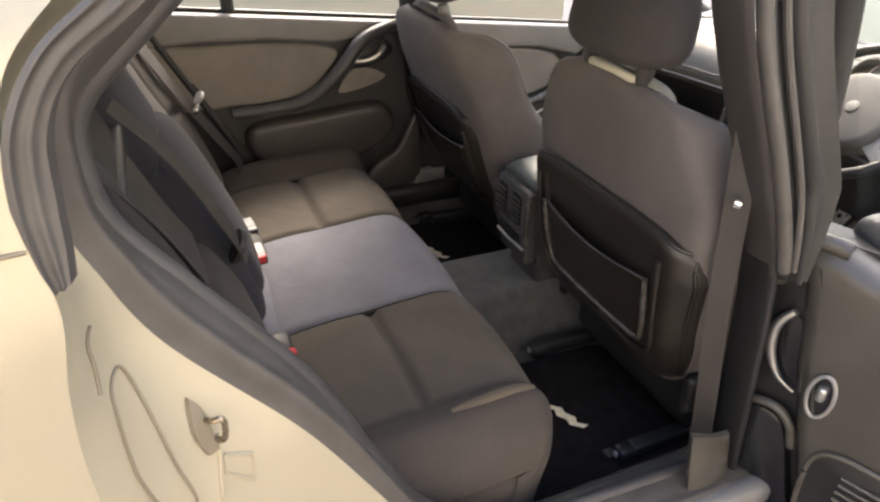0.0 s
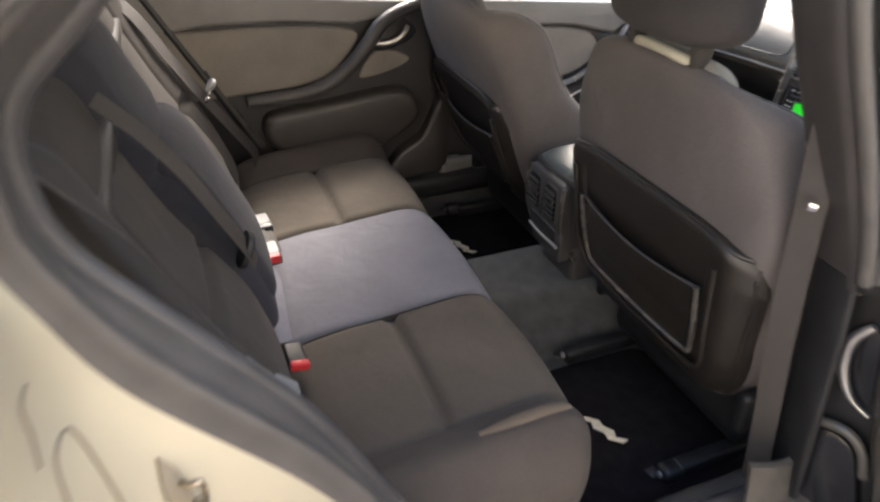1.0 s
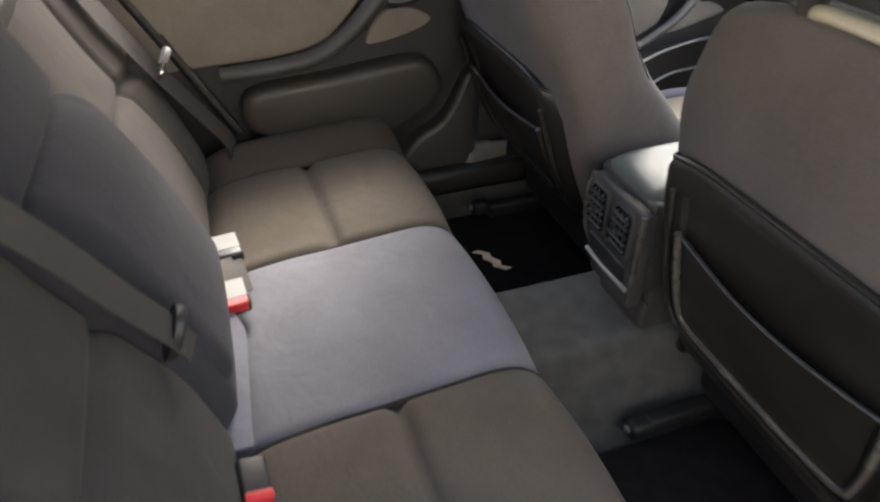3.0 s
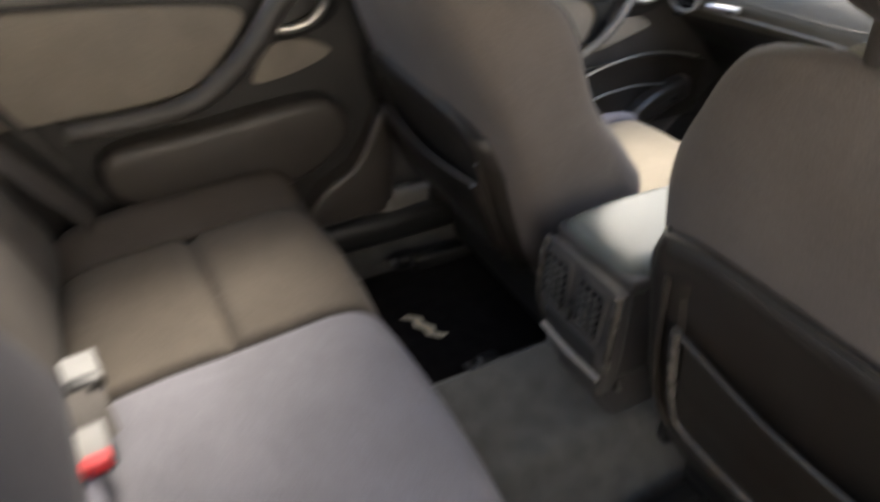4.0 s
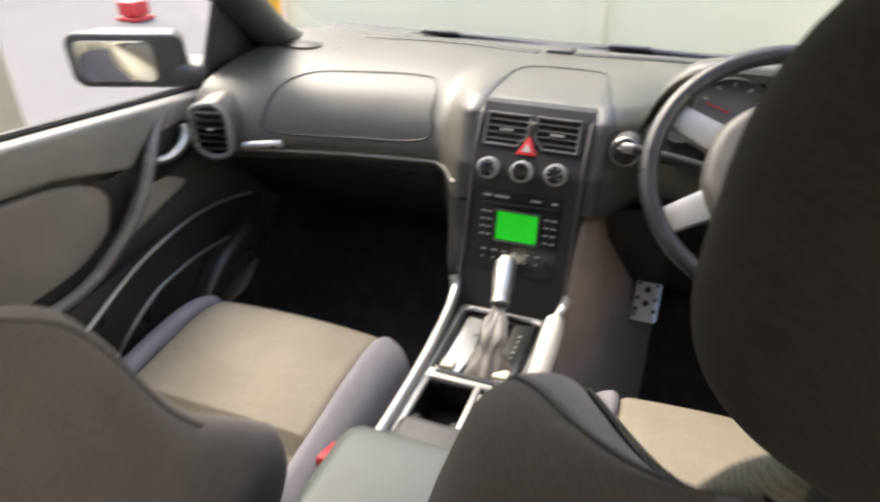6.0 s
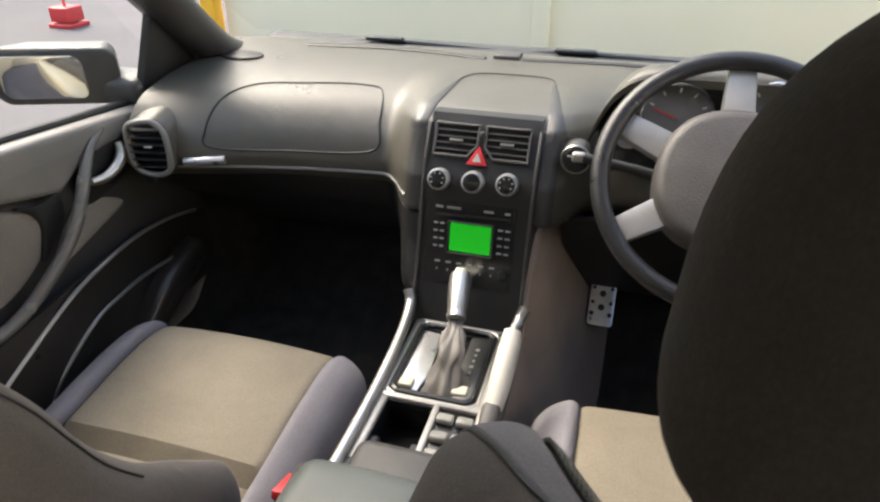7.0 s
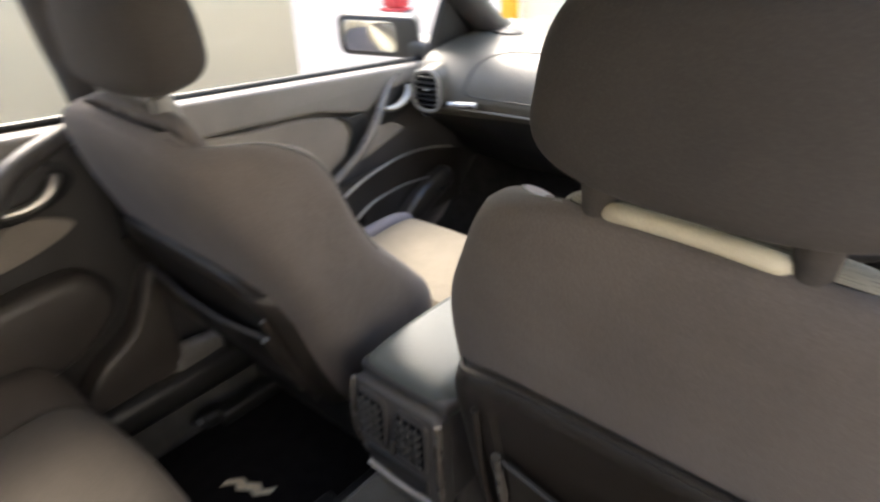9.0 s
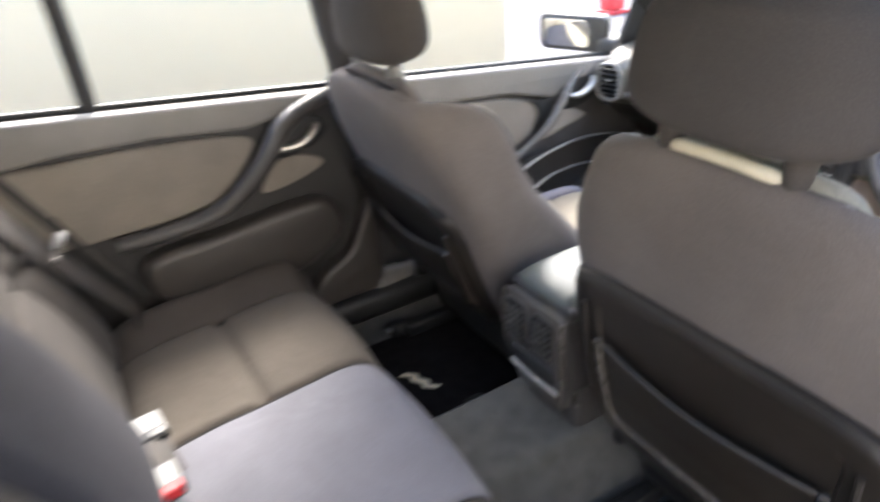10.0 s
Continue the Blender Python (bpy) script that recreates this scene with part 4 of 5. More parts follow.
part("pocket_rim", tube([(1.13, 0.71, 0.50), (1.20, 0.71, 0.555), (1.30, 0.71, 0.605), (1.38, 0.71, 0.617), (1.46, 0.715, 0.615), (1.608, 0.73, 0.589)], 0.004, 8, 50), "silver", fd)
part("speaker_mound", plate(smooth_loop([(1.633, 0.612), (1.56, 0.602), (1.487, 0.572), (1.411, 0.512), (1.435, 0.472), (1.48, 0.482), (1.576, 0.525), (1.641, 0.556)], 44), lambda a, b, h: Vector((a, 0.735 - h, b)), 0.042, 0.020, 5), "pocket", fd, "dark moulded speaker mound")
part("waist_moulding", tube([(0.73, 0.795, waist(0.73) + 0.004), (1.2, 0.795, waist(1.2) + 0.004), (1.88, 0.795, waist(1.88) + 0.004)], 0.008, 8, 20), "black", fd)
p = pane("window_pane", [(0.73, 0.795, waist(0.73)), (1.80, 0.795, waist(1.8)), (1.25, 0.70, 1.45), (0.65, 0.70, 1.50)], (0, 0.004, 0))
p.parent = fd
p.matrix_parent_inverse = Matrix.Translation(-fd.location)
part("mirror_triangle", plate([(1.62, 0.925), (1.88, 0.90), (1.80, 1.0), (1.66, 1.11)], lambda a, b, h: Vector((a, 0.785 - h - 0.25 * max(0, b - 0.95), b)), 0.02, 0.006), "black", fd)
mir = thing("wing_mirror", "dark framed door mirror outside the glass", "mirror", at=(1.62, 0.95, 0.98))
mo = rot(0, -4, 20)


def mir_at(a, b, h):
    return Vector((1.585, 0.935, 0.985)) + mo @ Vector((-h, a * 0.88, b * 0.95))


part("housing", plate(rrect(-0.155, -0.068, 0.145, 0.062, 0.034, 6), lambda a, b, h: mir_at(a * (1 - 0.25 * (0.09 - h) / 0.09), b * (1 - 0.25 * (0.09 - h) / 0.09), h - 0.08), 0.09, 0.012, 3), "plastic", mir, "dark grey mirror housing")
part("mirror_glass", plate(rrect(-0.075, -0.050, 0.120, 0.044, 0.022, 6), lambda a, b, h: mir_at(a, b, h + 0.0085), 0.003, 0.001), "mirror", mir)
part("arm", rbox((1.66, 0.82, 0.95), (0.10, 0.12, 0.06), 0.02), "plastic", mir)


# ---- opened right rear door ----
od = thing("car_door", "opened rear door with silver switch and speaker", "car door", "car doors", at=(0.88, -0.82, 0.4))
OD = Matrix.Translation((0.865, -0.715, 0)) @ rot(0, 0, -68).to_4x4()  # a: from the hinge outwards, h: towards the seats


def od_at(a, b, h):
    return OD @ Vector((a, -h, b))


def od_skin(u, v):
    a = -0.055 + 1.0 * u
    z = 0.36 + 0.60 * v
    return od_at(a, z, 0.03 + 0.012 * math.sin(math.pi * v) - 0.03 * max(0, 1 - u * 18) ** 2)


part("door_panel", solid(grid(od_skin, 60, 40), OD.to_3x3() @ Vector((0, 0.06, 0))), "black", od)
part("upper_trim", plate([(0.165, 0.36), (0.148, 0.44), (0.125, 0.507), (0.09, 0.624), (0.061, 0.739), (0.045, 0.817), (0.03, 0.88), (0.012, 0.925), (0.018, 0.962), (0.08, 0.96), (0.134, 0.948), (0.90, 0.92), (0.90, 0.36)], lambda a, b, h: od_at(a, b, 0.034 + h * (1 + 0.35 * math.sin(max(0, min(1, (a - 0.05) / 0.3)) * math.pi) + 0.2 * math.sin(max(0, min(1, (b - 0.66) / 0.3)) * math.pi))), 0.046, 0.036, 7), "doordark", od, "satin grey moulded door trim")
part("shoulder_cap", tube([od_at(-0.016, 0.85, 0.03), od_at(-0.026, 0.905, 0.045), od_at(-0.008, 0.942, 0.052), od_at(0.03, 0.962, 0.06), od_at(0.08, 0.962, 0.06)], 0.017, 10, 30), "doordark", od)
part("lever_cup", plate(smooth_loop([(0.03, 0.80), (0.05, 0.79), (0.062, 0.72), (0.072, 0.665), (0.045, 0.675), (0.022, 0.725), (0.016, 0.77)], 40), lambda a, b, h: od_at(a, b, 0.044 + h), 0.004, 0.001), "gloss", od)
part("lever_ring", tube([od_at(0.032, 0.812, 0.052), od_at(0.012, 0.775, 0.056), od_at(0.016, 0.72, 0.058), od_at(0.042, 0.672, 0.058), od_at(0.076, 0.650, 0.055)], lambda u: 0.004 + 0.006 * math.sin(math.pi * min(1, 0.15 + u)), 10, 40), "silver", od, "satin silver door lever")
bz = part("switch_bezel", tube([od_at(0.124 + 0.021 * math.cos(k * math.pi / 6), 0.697 + 0.046 * math.sin(k * math.pi / 6), 0.096) for k in range(12)], 0.0038, 8, 48, 1, (1, 0, 0), True), "satin", od, "satin window switch surround")
part("switch_well", plate(smooth_loop([(0.021 * math.cos(k * math.pi / 6), 0.046 * math.sin(k * math.pi / 6)) for k in range(12)], 32), lambda a, b, h: od_at(0.124 + a, 0.697 + b, 0.083 + h), 0.010, 0.001), "gloss", bz)
part("switch", rbox(od_at(0.124, 0.706, 0.097), (0.016, 0.022, 0.030), 0.006, 3, rot(0, 0, -68)), "silver", bz)
part("speaker_grille", plate(smooth_loop([(0.18, 0.33), (0.158, 0.42), (0.150, 0.51), (0.153, 0.565), (0.183, 0.592), (0.26, 0.595), (0.38, 0.585), (0.41, 0.50), (0.40, 0.33)], 50), lambda a, b, h: od_at(a, b, 0.092 + h), 0.006, 0.003), "black", od)
part("grille_lip", tube([od_at(a, b, 0.098) for a, b in ((0.175, 0.36), (0.156, 0.43), (0.149, 0.51), (0.153, 0.567), (0.183, 0.595), (0.26, 0.598), (0.38, 0.588))], 0.0055, 8, 50), "doordark", od)
for k in range(12):
    part("grille_rib", tube([od_at(0.205, 0.36 + 0.018 * k, 0.100), od_at(0.28, 0.36 + 0.018 * k, 0.102), od_at(0.38, 0.36 + 0.018 * k, 0.100)], 0.0035, 6, 8), "doordark", od)
part("door_pocket", plate(smooth_loop([(-0.02, 0.34), (-0.025, 0.463), (-0.017, 0.531), (0.012, 0.580), (0.055, 0.590), (0.088, 0.56), (0.125, 0.45), (0.145, 0.34)], 44), lambda a, b, h: od_at(a, b, 0.036 + h), 0.028, 0.014), "gloss", od, "black pocket liner")
part("pocket_lip", tube([od_at(a, b, 0.056) for a, b in ((-0.030, 0.45), (-0.024, 0.53), (0.008, 0.588), (0.058, 0.601), (0.092, 0.575), (0.108, 0.53))], 0.010, 10, 40), "doordark", od)
part("window_frame", tube([od_at(-0.03, 0.94, 0.01), od_at(-0.035, 1.12, 0.045), od_at(-0.04, 1.28, 0.09), od_at(-0.05, 1.44, 0.15)], 0.030, 10, 30), "black", od)
p = pane("window_pane", [od_at(0.0, 0.95, 0.01), od_at(0.90, 0.95, 0.01), od_at(0.8, 1.42, 0.13), od_at(-0.01, 1.42, 0.13)], (0.004, 0, 0))
p.parent = od
p.matrix_parent_inverse = Matrix.Translation(-od.location)


# ---- dashboard ----
dash = thing("dashboard", "grey moulded dashboard with black centre stack", "dashboard", at=(1.75, C, 0.6))


def bow(y):
    return -0.107 * (abs(y - C) / 0.62) ** 2.2


SC = 0.030  # middle line of the centre stack
FACE = [(0.56, 1.462), (0.62, 1.478), (0.70, 1.508), (0.745, 1.528), (0.80, 1.538), (0.87, 1.553), (0.92, 1.585), (0.956, 1.608), (0.985, 1.63)]


def face_x(z):
    z = min(max(z, 0.56), 0.984)
    for (z0, x0), (z1, x1) in zip(FACE, FACE[1:]):
        if z0 <= z <= z1:
            return x0 + (x1 - x0) * (z - z0) / (z1 - z0)


def near_stack(y):
    """1 across the centre stack, falling to 0 beside it."""
    k = min(1, max(0, (0.215 - abs(y - SC)) / 0.095))
    return k * k * (3 - 2 * k)


PAD = [(1.66, 0.808), (1.652, 0.825), (1.656, 0.86), (1.68, 0.905), (1.725, 0.945), (1.785, 0.968), (1.86, 0.980), (1.96, 0.984), (2.06, 0.978), (2.10, 0.955)]
LOW = [(1.664, 0.802), (1.668, 0.78), (1.69, 0.72), (1.75, 0.64), (1.84, 0.58), (1.95, 0.52)]


def dash_at(prof, u, y):
    p = curve([(x, 0, z) for x, z in prof], u)
    k = min(1, max(0, (p.z - 0.7) / 0.15)) * min(1, max(0, (2.05 - p.x) / 0.3))
    w = near_stack(y) * min(1, max(0, (1.92 - p.x) / 0.16))
    if prof is LOW and y < SC:
        w *= min(1, max(0, (0.128 - (SC - y)) / 0.02))
    x = p.x + bow(y) * k
    # the pad comes forward to meet the stack, and rises a little over it
    return Vector((x + (face_x(p.z) + 0.004 + max(0, p.x - 1.725) * 0.95 - x) * w if w > 0 else x, y, p.z + 0.014 * w * min(1, max(0, (p.z - 0.90) / 0.06))))


def dash_fn(prof):
    return lambda u, v: dash_at(prof, u, C - 0.70 + 1.41 * v)


part("dash_pad", solid(grid(dash_fn(PAD), 80, 160), (0.015, 0, -0.015)), "dash", dash, "grey grained upper dash pad")
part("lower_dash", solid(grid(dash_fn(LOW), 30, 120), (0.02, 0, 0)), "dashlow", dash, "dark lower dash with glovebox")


def on_dash(y, z, out=0.0):
    """The dash face at height z, out off it."""
    lo, hi = 0.11, 0.85
    for _ in range(24):
        mid = (lo + hi) / 2
        if dash_at(PAD, mid, y).z < z:
            lo = mid
        else:
            hi = mid
    p, q = dash_at(PAD, lo, y), dash_at(PAD, min(1, lo + 0.01), y)
    t = (q - p).normalized()
    return p + Vector((-t.z, 0, t.x)) * out


def loop_on_dash(pts, out, r, n=60, m=110):
    lp = smooth_loop(pts, n)
    return tube([on_dash(a, b, out) for a, b in lp], r, 8, m, 1, (1, 0, 0), True)


# highlight on the pad's lower lip, drawn as a pale grey tube
part("lip_highlight", tube([on_dash(0.73 - 0.56 * k / 10, 0.808, 0.0) for k in range(11)], 0.004, 8, 40), "switchgrey", dash)
AIRB = [(0.27, 0.868), (0.262, 0.92), (0.275, 0.958), (0.32, 0.966), (0.45, 0.966), (0.55, 0.963), (0.59, 0.945), (0.60, 0.90), (0.585, 0.868), (0.45, 0.862)]
part("airbag_cover_joint", loop_on_dash(AIRB, 0.0002, 0.0022), "black", dash)
part("badge_strip", tube([on_dash(0.637, 0.842, 0.004), on_dash(0.60, 0.844, 0.004), on_dash(0.558, 0.846, 0.004)], 0.0085, 10, 20), "alloy", dash, "satin silver badge strip")
part("glovebox_latch", rbox((1.70, 0.36, 0.735), (0.02, 0.09, 0.02), 0.006), "black", dash)
# side vent
VR = [(0.008, 0.056), (0.036, 0.044), (0.042, 0.0), (0.036, -0.040), (0.018, -0.056), (-0.016, -0.060), (-0.040, -0.045), (-0.044, 0.0), (-0.040, 0.036), (-0.019, 0.056)]
VR = [(a * 0.92, b * 0.94) for a, b in VR]
VM = rot(0, 0, 12)


def sv_at(a, b, h):
    return Vector((1.517, 0.686, 0.878)) + VM @ Vector((-h, a, b))


sv = part("side_vent", tube([sv_at(a, b, 0.0) for a, b in VR], 0.0062, 10, 80, 1, (1, 0, 0), True), "switchgrey", dash, "pale grey ringed oval side vent")
part("vent_back", plate(smooth_loop(VR, 40), lambda a, b, h: sv_at(a, b, h - 0.02), 0.010, 0.001), "gloss", sv)
part("vent_housing", plate(smooth_loop([(a * 1.05, b * 1.05) for a, b in VR], 40), lambda a, b, h: sv_at(a * (1 + 1.5 * (0.148 - h)), b * (1 + 1.0 * (0.148 - h)), h - 0.160), 0.148, 0.006), "dash", sv)
for k in range(6):
    part("vent_slat", rbox(sv_at(0, -0.038 + 0.0150 * k, 0.0), (0.014, 0.070, 0.002), 0.0006, 1, VM), "black", sv)
part("vent_tab", rbox(sv_at(-0.005, 0.005, 0.009), (0.006, 0.016, 0.004), 0.001, 1, VM), "silver", sv)
part("vent_wheel", rbox(sv_at(0.0, -0.066, 0.006), (0.008, 0.024, 0.008), 0.003, 2, VM), "gloss", sv)
# defroster slots
for y0, y1 in ((0.08, 0.52), (-0.45, 0.0)):
    part("defroster_slot", tube([(1.97, C + y0, 0.985), (2.0, C + (y0 + y1) / 2, 0.9855), (1.98, C + y1, 0.985)], 0.010, 6, 20, 0.25), "black", dash)
part("sun_sensor", rbox((2.0, C + 0.035, 0.986), (0.05, 0.06, 0.012), 0.004), "plastic", dash)
part("dash_speaker", plate(smooth_loop([(0.07 * math.cos(k * math.pi / 6), 0.035 * math.sin(k * math.pi / 6)) for k in range(12)], 32), lambda a, b, h: Vector((1.845 + b, 0.655 + a * 0.75, 0.979 + h)), 0.008, 0.003), "dashlow", dash)

# centre stack: hood, face and side rails
HJ = [(0.41, 0.122), (0.46, 0.114), (0.53, 0.107), (0.60, 0.100), (0.650, 0.092), (0.676, 0.076), (0.684, 0.05), (0.687, 0.0), (0.686, -0.05), (0.680, -0.080), (0.655, -0.095), (0.60, -0.101), (0.53, -0.103), (0.46, -0.105), (0.41, -0.106)]
part("hood_joint", tube([dash_at(PAD, u, SC + y) + Vector((-0.0004, 0, 0.0006)) for u, y in HJ], 0.0015, 6, 100), "black", dash)


def face(y, z, out=0.0):
    """The centre stack's face, leaning forward at the top."""
    x = face_x(z)
    z = min(max(z, 0.56), 0.984)
    return Vector((x - out * 0.95, y, z + out * 0.3))


def flank(s):
    """A dark band beside the stack's face, tapering out along the hood."""
    def at(u, v):
        k = 0.01 + 0.64 * u
        q = min(1, max(0, (k - 0.41) / 0.24))
        y = 0.101 if k < 0.41 else 0.112 - 0.020 * q
        w = 0.034 * (1 - q) ** 0.7 + 0.002
        p, n = dash_at(PAD, k, SC + s * (y + w * v)), dash_at(PAD, k + 0.01, SC + s * (y + w * v))
        t = (n - p).normalized()
        return p + Vector((-t.z, 0, t.x)) * 0.003 * math.sin(math.pi * min(1, 0.1 + 0.8 * v)) ** 0.5
    return at


for s in (-1, 1):
    part("stack_flank", solid(grid(flank(s), 60, 12), (0.004, 0, -0.002)), "flank", dash, "charcoal band beside the stack")
part("stack_face", solid(grid(lambda u, v: face(SC - 0.100 + 0.200 * v, 0.57 + 0.402 * u, 0.003), 40, 20), (0.03, 0, 0)), "black", dash, "black centre stack face")
for s in (-1, 1):
    part("stack_cheek", solid(grid(lambda u, v: face(SC + s * (0.100 + 0.030 * v), 0.655 + 0.16 * u) + Vector((0.10 * v ** 1.8, 0, 0)), 40, 8), (0.02, 0, 0)), "flank", dash)
    part("stack_edge", tube([face(SC + s * 0.1005, 0.955, 0.004), face(SC + s * 0.1005, 0.90, 0.007), face(SC + s * 0.1005, 0.80, 0.007), face(SC + s * 0.1005, 0.72, 0.007), face(SC + s * 0.101, 0.668, 0.009)], 0.0035, 8, 40), "plastic", dash)
    part("stack_rail", tube([face(SC + s * 0.111, 0.664, 0.010), (1.47, SC + s * 0.103, 0.648), (1.42, SC + s * 0.097, 0.637), (1.33, SC + s * 0.092, 0.632), (1.20, SC + s * 0.090, 0.628), (1.0, SC + s * 0.090, 0.632)], lambda u: 0.011 - 0.002 * u, 10, 50), "silver", dash, "satin silver rail along the console")
for yc, side in ((0.078, 1), (-0.014, -1)):
    v_ = part("stack_vent", tube([face(yc + side * a, z, 0.008) for a, z in poly([(0.039, 0.956), (-0.039, 0.956), (-0.039, 0.925), (-0.022, 0.908), (0.039, 0.908)])], 0.0028, 8, 100, 1, (1, 0, 0), True), "plastic", dash)
    part("vent_back", solid(grid(lambda u, v: face(yc - 0.037 + 0.074 * u, 0.910 + 0.044 * v, 0.0045), 4, 4), (0.002, 0, 0)), "gloss", v_)
    for k in range(4):
        part("vent_slat", tube([face(yc - 0.036, 0.917 + 0.0098 * k, 0.008), face(yc + 0.036, 0.917 + 0.0098 * k, 0.008)], 0.0017, 6, 4), "plastic", v_)
    part("vent_tab", tube([face(yc - 0.012, 0.932, 0.012), face(yc + 0.012, 0.932, 0.012)], 0.0025, 6, 4), "silver", v_)
part("vent_wheel", rbox(face(0.032, 0.936, 0.008), (0.01, 0.008, 0.03), 0.003), "plastic", dash)
hz = part("hazard_button", plate([(0.0, 0.019), (-0.019, -0.012), (0.019, -0.012)], lambda a, b, h: face(0.036 + a, 0.909 + b, 0.004 + h), 0.006, 0.002), "red", dash, "red triangle warning button")
part("hazard_mark", plate([(0.0, 0.008), (-0.008, -0.006), (0.008, -0.006)], lambda a, b, h: face(0.036 + a, 0.908 + b, 0.0105 + h), 0.001, 0.0), "white", hz)


def dial_knob(y, z, label):
    f = face(y, z)
    d = Vector((-0.93, 0, 0.36))
    kn = part("climate_knob", cyl(f, f + d * 0.022, 0.0205, 0.019, 28, 0.003), "alloy", dash, label)
    part("knob_cap", cyl(f + d * 0.0225, f + d * 0.026, 0.016, 0.0155, 24, 0.001), "gloss", kn)
    return kn, f, d


for y, z, dots in ((0.099, 0.870, 6), (0.037, 0.871, 0), (-0.024, 0.873, 6)):
    kn, f, d = dial_knob(y, z, "silver rimmed black climate knob")
    up = Vector((0.36, 0, 0.93))
    for k in range(dots):
        w = radians(-30 + 240 * k / 5)
        c = f + d * 0.0265 + (Vector((0, 1, 0)) * math.cos(w) + up * math.sin(w)) * 0.0115
        part("knob_mark", rbox(c, (0.001, 0.003, 0.003), 0.0005, 1), "white", kn)
# radio
radio = part("radio", solid(grid(lambda u, v: face(SC + 0.007 - 0.082 + 0.164 * v, 0.682 + 0.150 * u, 0.004), 8, 8), (0.006, 0, 0)), "gloss", dash, "gloss black radio with green display")
part("display", solid(grid(lambda u, v: face(-0.003 + 0.076 * v, 0.742 + 0.052 * u, 0.0085), 3, 3), (0.002, 0, 0)), "screen", radio, "green lit display")
part("display_frame", tube([face(y, z, 0.009) for y, z in poly([(-0.006, 0.739), (0.076, 0.739), (0.076, 0.797), (-0.006, 0.797)])], 0.0018, 6, 60, 1, (1, 0, 0), True), "plastic", radio)
for k in range(4):
    for y in (0.100, 0.088):
        part("radio_key", rbox(face(y, 0.748 + 0.0145 * k, 0.009), (0.002, 0.008, 0.003), 0.0005, 1), "white", radio)
    for y in (-0.020, -0.033):
        part("radio_key", rbox(face(y, 0.748 + 0.0145 * k, 0.009), (0.002, 0.009, 0.003), 0.0005, 1), "white", radio)
for k in range(6):
    part("preset_key", rbox(face(0.092 - 0.0205 * k, 0.722, 0.009), (0.002, 0.010, 0.003), 0.0005, 1), "white", radio)
    part("preset_mark", rbox(face(0.092 - 0.0205 * k, 0.709, 0.009), (0.002, 0.003, 0.004), 0.0005, 1), "white", radio)
part("volume_knob", cyl(face(-0.033, 0.713, 0.006), face(-0.033, 0.713, 0.018), 0.010, 0.009, 20, 0.002), "black", radio)
part("disc_slot", tube([face(0.10, 0.808, 0.008), face(-0.035, 0.812, 0.008)], 0.002, 6, 4), "black", radio)
for y, w in ((0.095, 0.014), (0.068, 0.026), (0.004, 0.018), (-0.030, 0.010)):
    part("stack_key", rbox(face(y, 0.822, 0.009), (0.002, w, 0.004), 0.0006, 1), "white", radio)
# driver's side: light dial, binnacle, dials
f = Vector((1.59, -0.134, 0.920))
ls = part("light_dial", cyl(f + Vector((0.03, 0, 0)), f + Vector((-0.012, 0, 0.004)), 0.027, 0.026, 28, 0.003), "plastic", dash, "dark headlamp dial with thin silver ring")
part("dial_ring", tube([f + Vector((-0.013, 0.0245 * math.cos(k * math.pi / 6), 0.004 + 0.0245 * math.sin(k * math.pi / 6))) for k in range(12)], 0.0016, 6, 48, 1, (1, 0, 0), True), "silver", ls)
part("dial_cap", cyl(f + Vector((-0.012, 0, 0.004)), f + Vector((-0.020, 0, 0.006)), 0.0225, 0.021, 24, 0.002), "gloss", ls)
for y, z in ((0.01, 0.006), (-0.01, 0.006), (0.0, -0.010)):
    part("dial_mark", rbox(f + Vector((-0.0205, y, z + 0.006)), (0.001, 0.006, 0.003), 0.0004, 1), "white", ls)
DY = -0.38
BIN = [(1.600, 0, 1.068), (1.612, 0, 1.079), (1.65, 0, 1.080), (1.74, 0, 1.054), (1.86, 0, 0.998)]


def binn(u, v):
    p = curve(BIN, u)
    t = 2 * v - 1
    return p + Vector((0.02 * abs(t) ** 3 * (1 - u), DY + 0.232 * t * (1 - 0.1 * u), -0.12 * abs(t) ** 7))


part("binnacle_hood", solid(grid(binn, 30, 40), (0.004, 0, -0.014)), "dash", dash, "grey instrument hood")
dp = part("instrument_panel", solid(grid(lambda u, v: Vector((1.605 + 0.03 * u, DY - 0.20 + 0.40 * v, 0.90 + (0.175 - 0.10 * abs(2 * v - 1) ** 3) * u)), 10, 20), (0.01, 0, 0)), "gloss", dash, "instrument cluster with pale dials")
for y, z, r in ((DY + 0.095, 0.998, 0.056), (DY - 0.045, 1.005, 0.060), (DY - 0.145, 0.99, 0.034), (DY + 0.165, 0.965, 0.026)):
    a, b = Vector((1.622, y, z)), Vector((1.606, y, z + 0.006))
    dl = part("dial", cyl(a, b, r, r, 36, 0.001), "dial", dp)
    part("dial_rim", tube([b + Vector((-0.002, r * math.cos(k * math.pi / 6), r * math.sin(k * math.pi / 6))) for k in range(12)], 0.003, 6, 48, 1, (1, 0, 0), True), "chrome", dl)
    for k in range(9):
        w = radians(-40 + 260 * k / 8)
        part("dial_tick", rbox(b + Vector((-0.001, 0.8 * r * math.cos(w), 0.8 * r * math.sin(w))), (0.001, 0.003, 0.008 * r / 0.06), 0.0003, 1, rot(math.degrees(w) - 90)), "white", dl)
    part("needle", rbox(b + Vector((-0.003, 0.35 * r, 0.1 * r)), (0.001, 0.7 * r, 0.0025), 0.0003, 1, rot(20)), "red", dl)
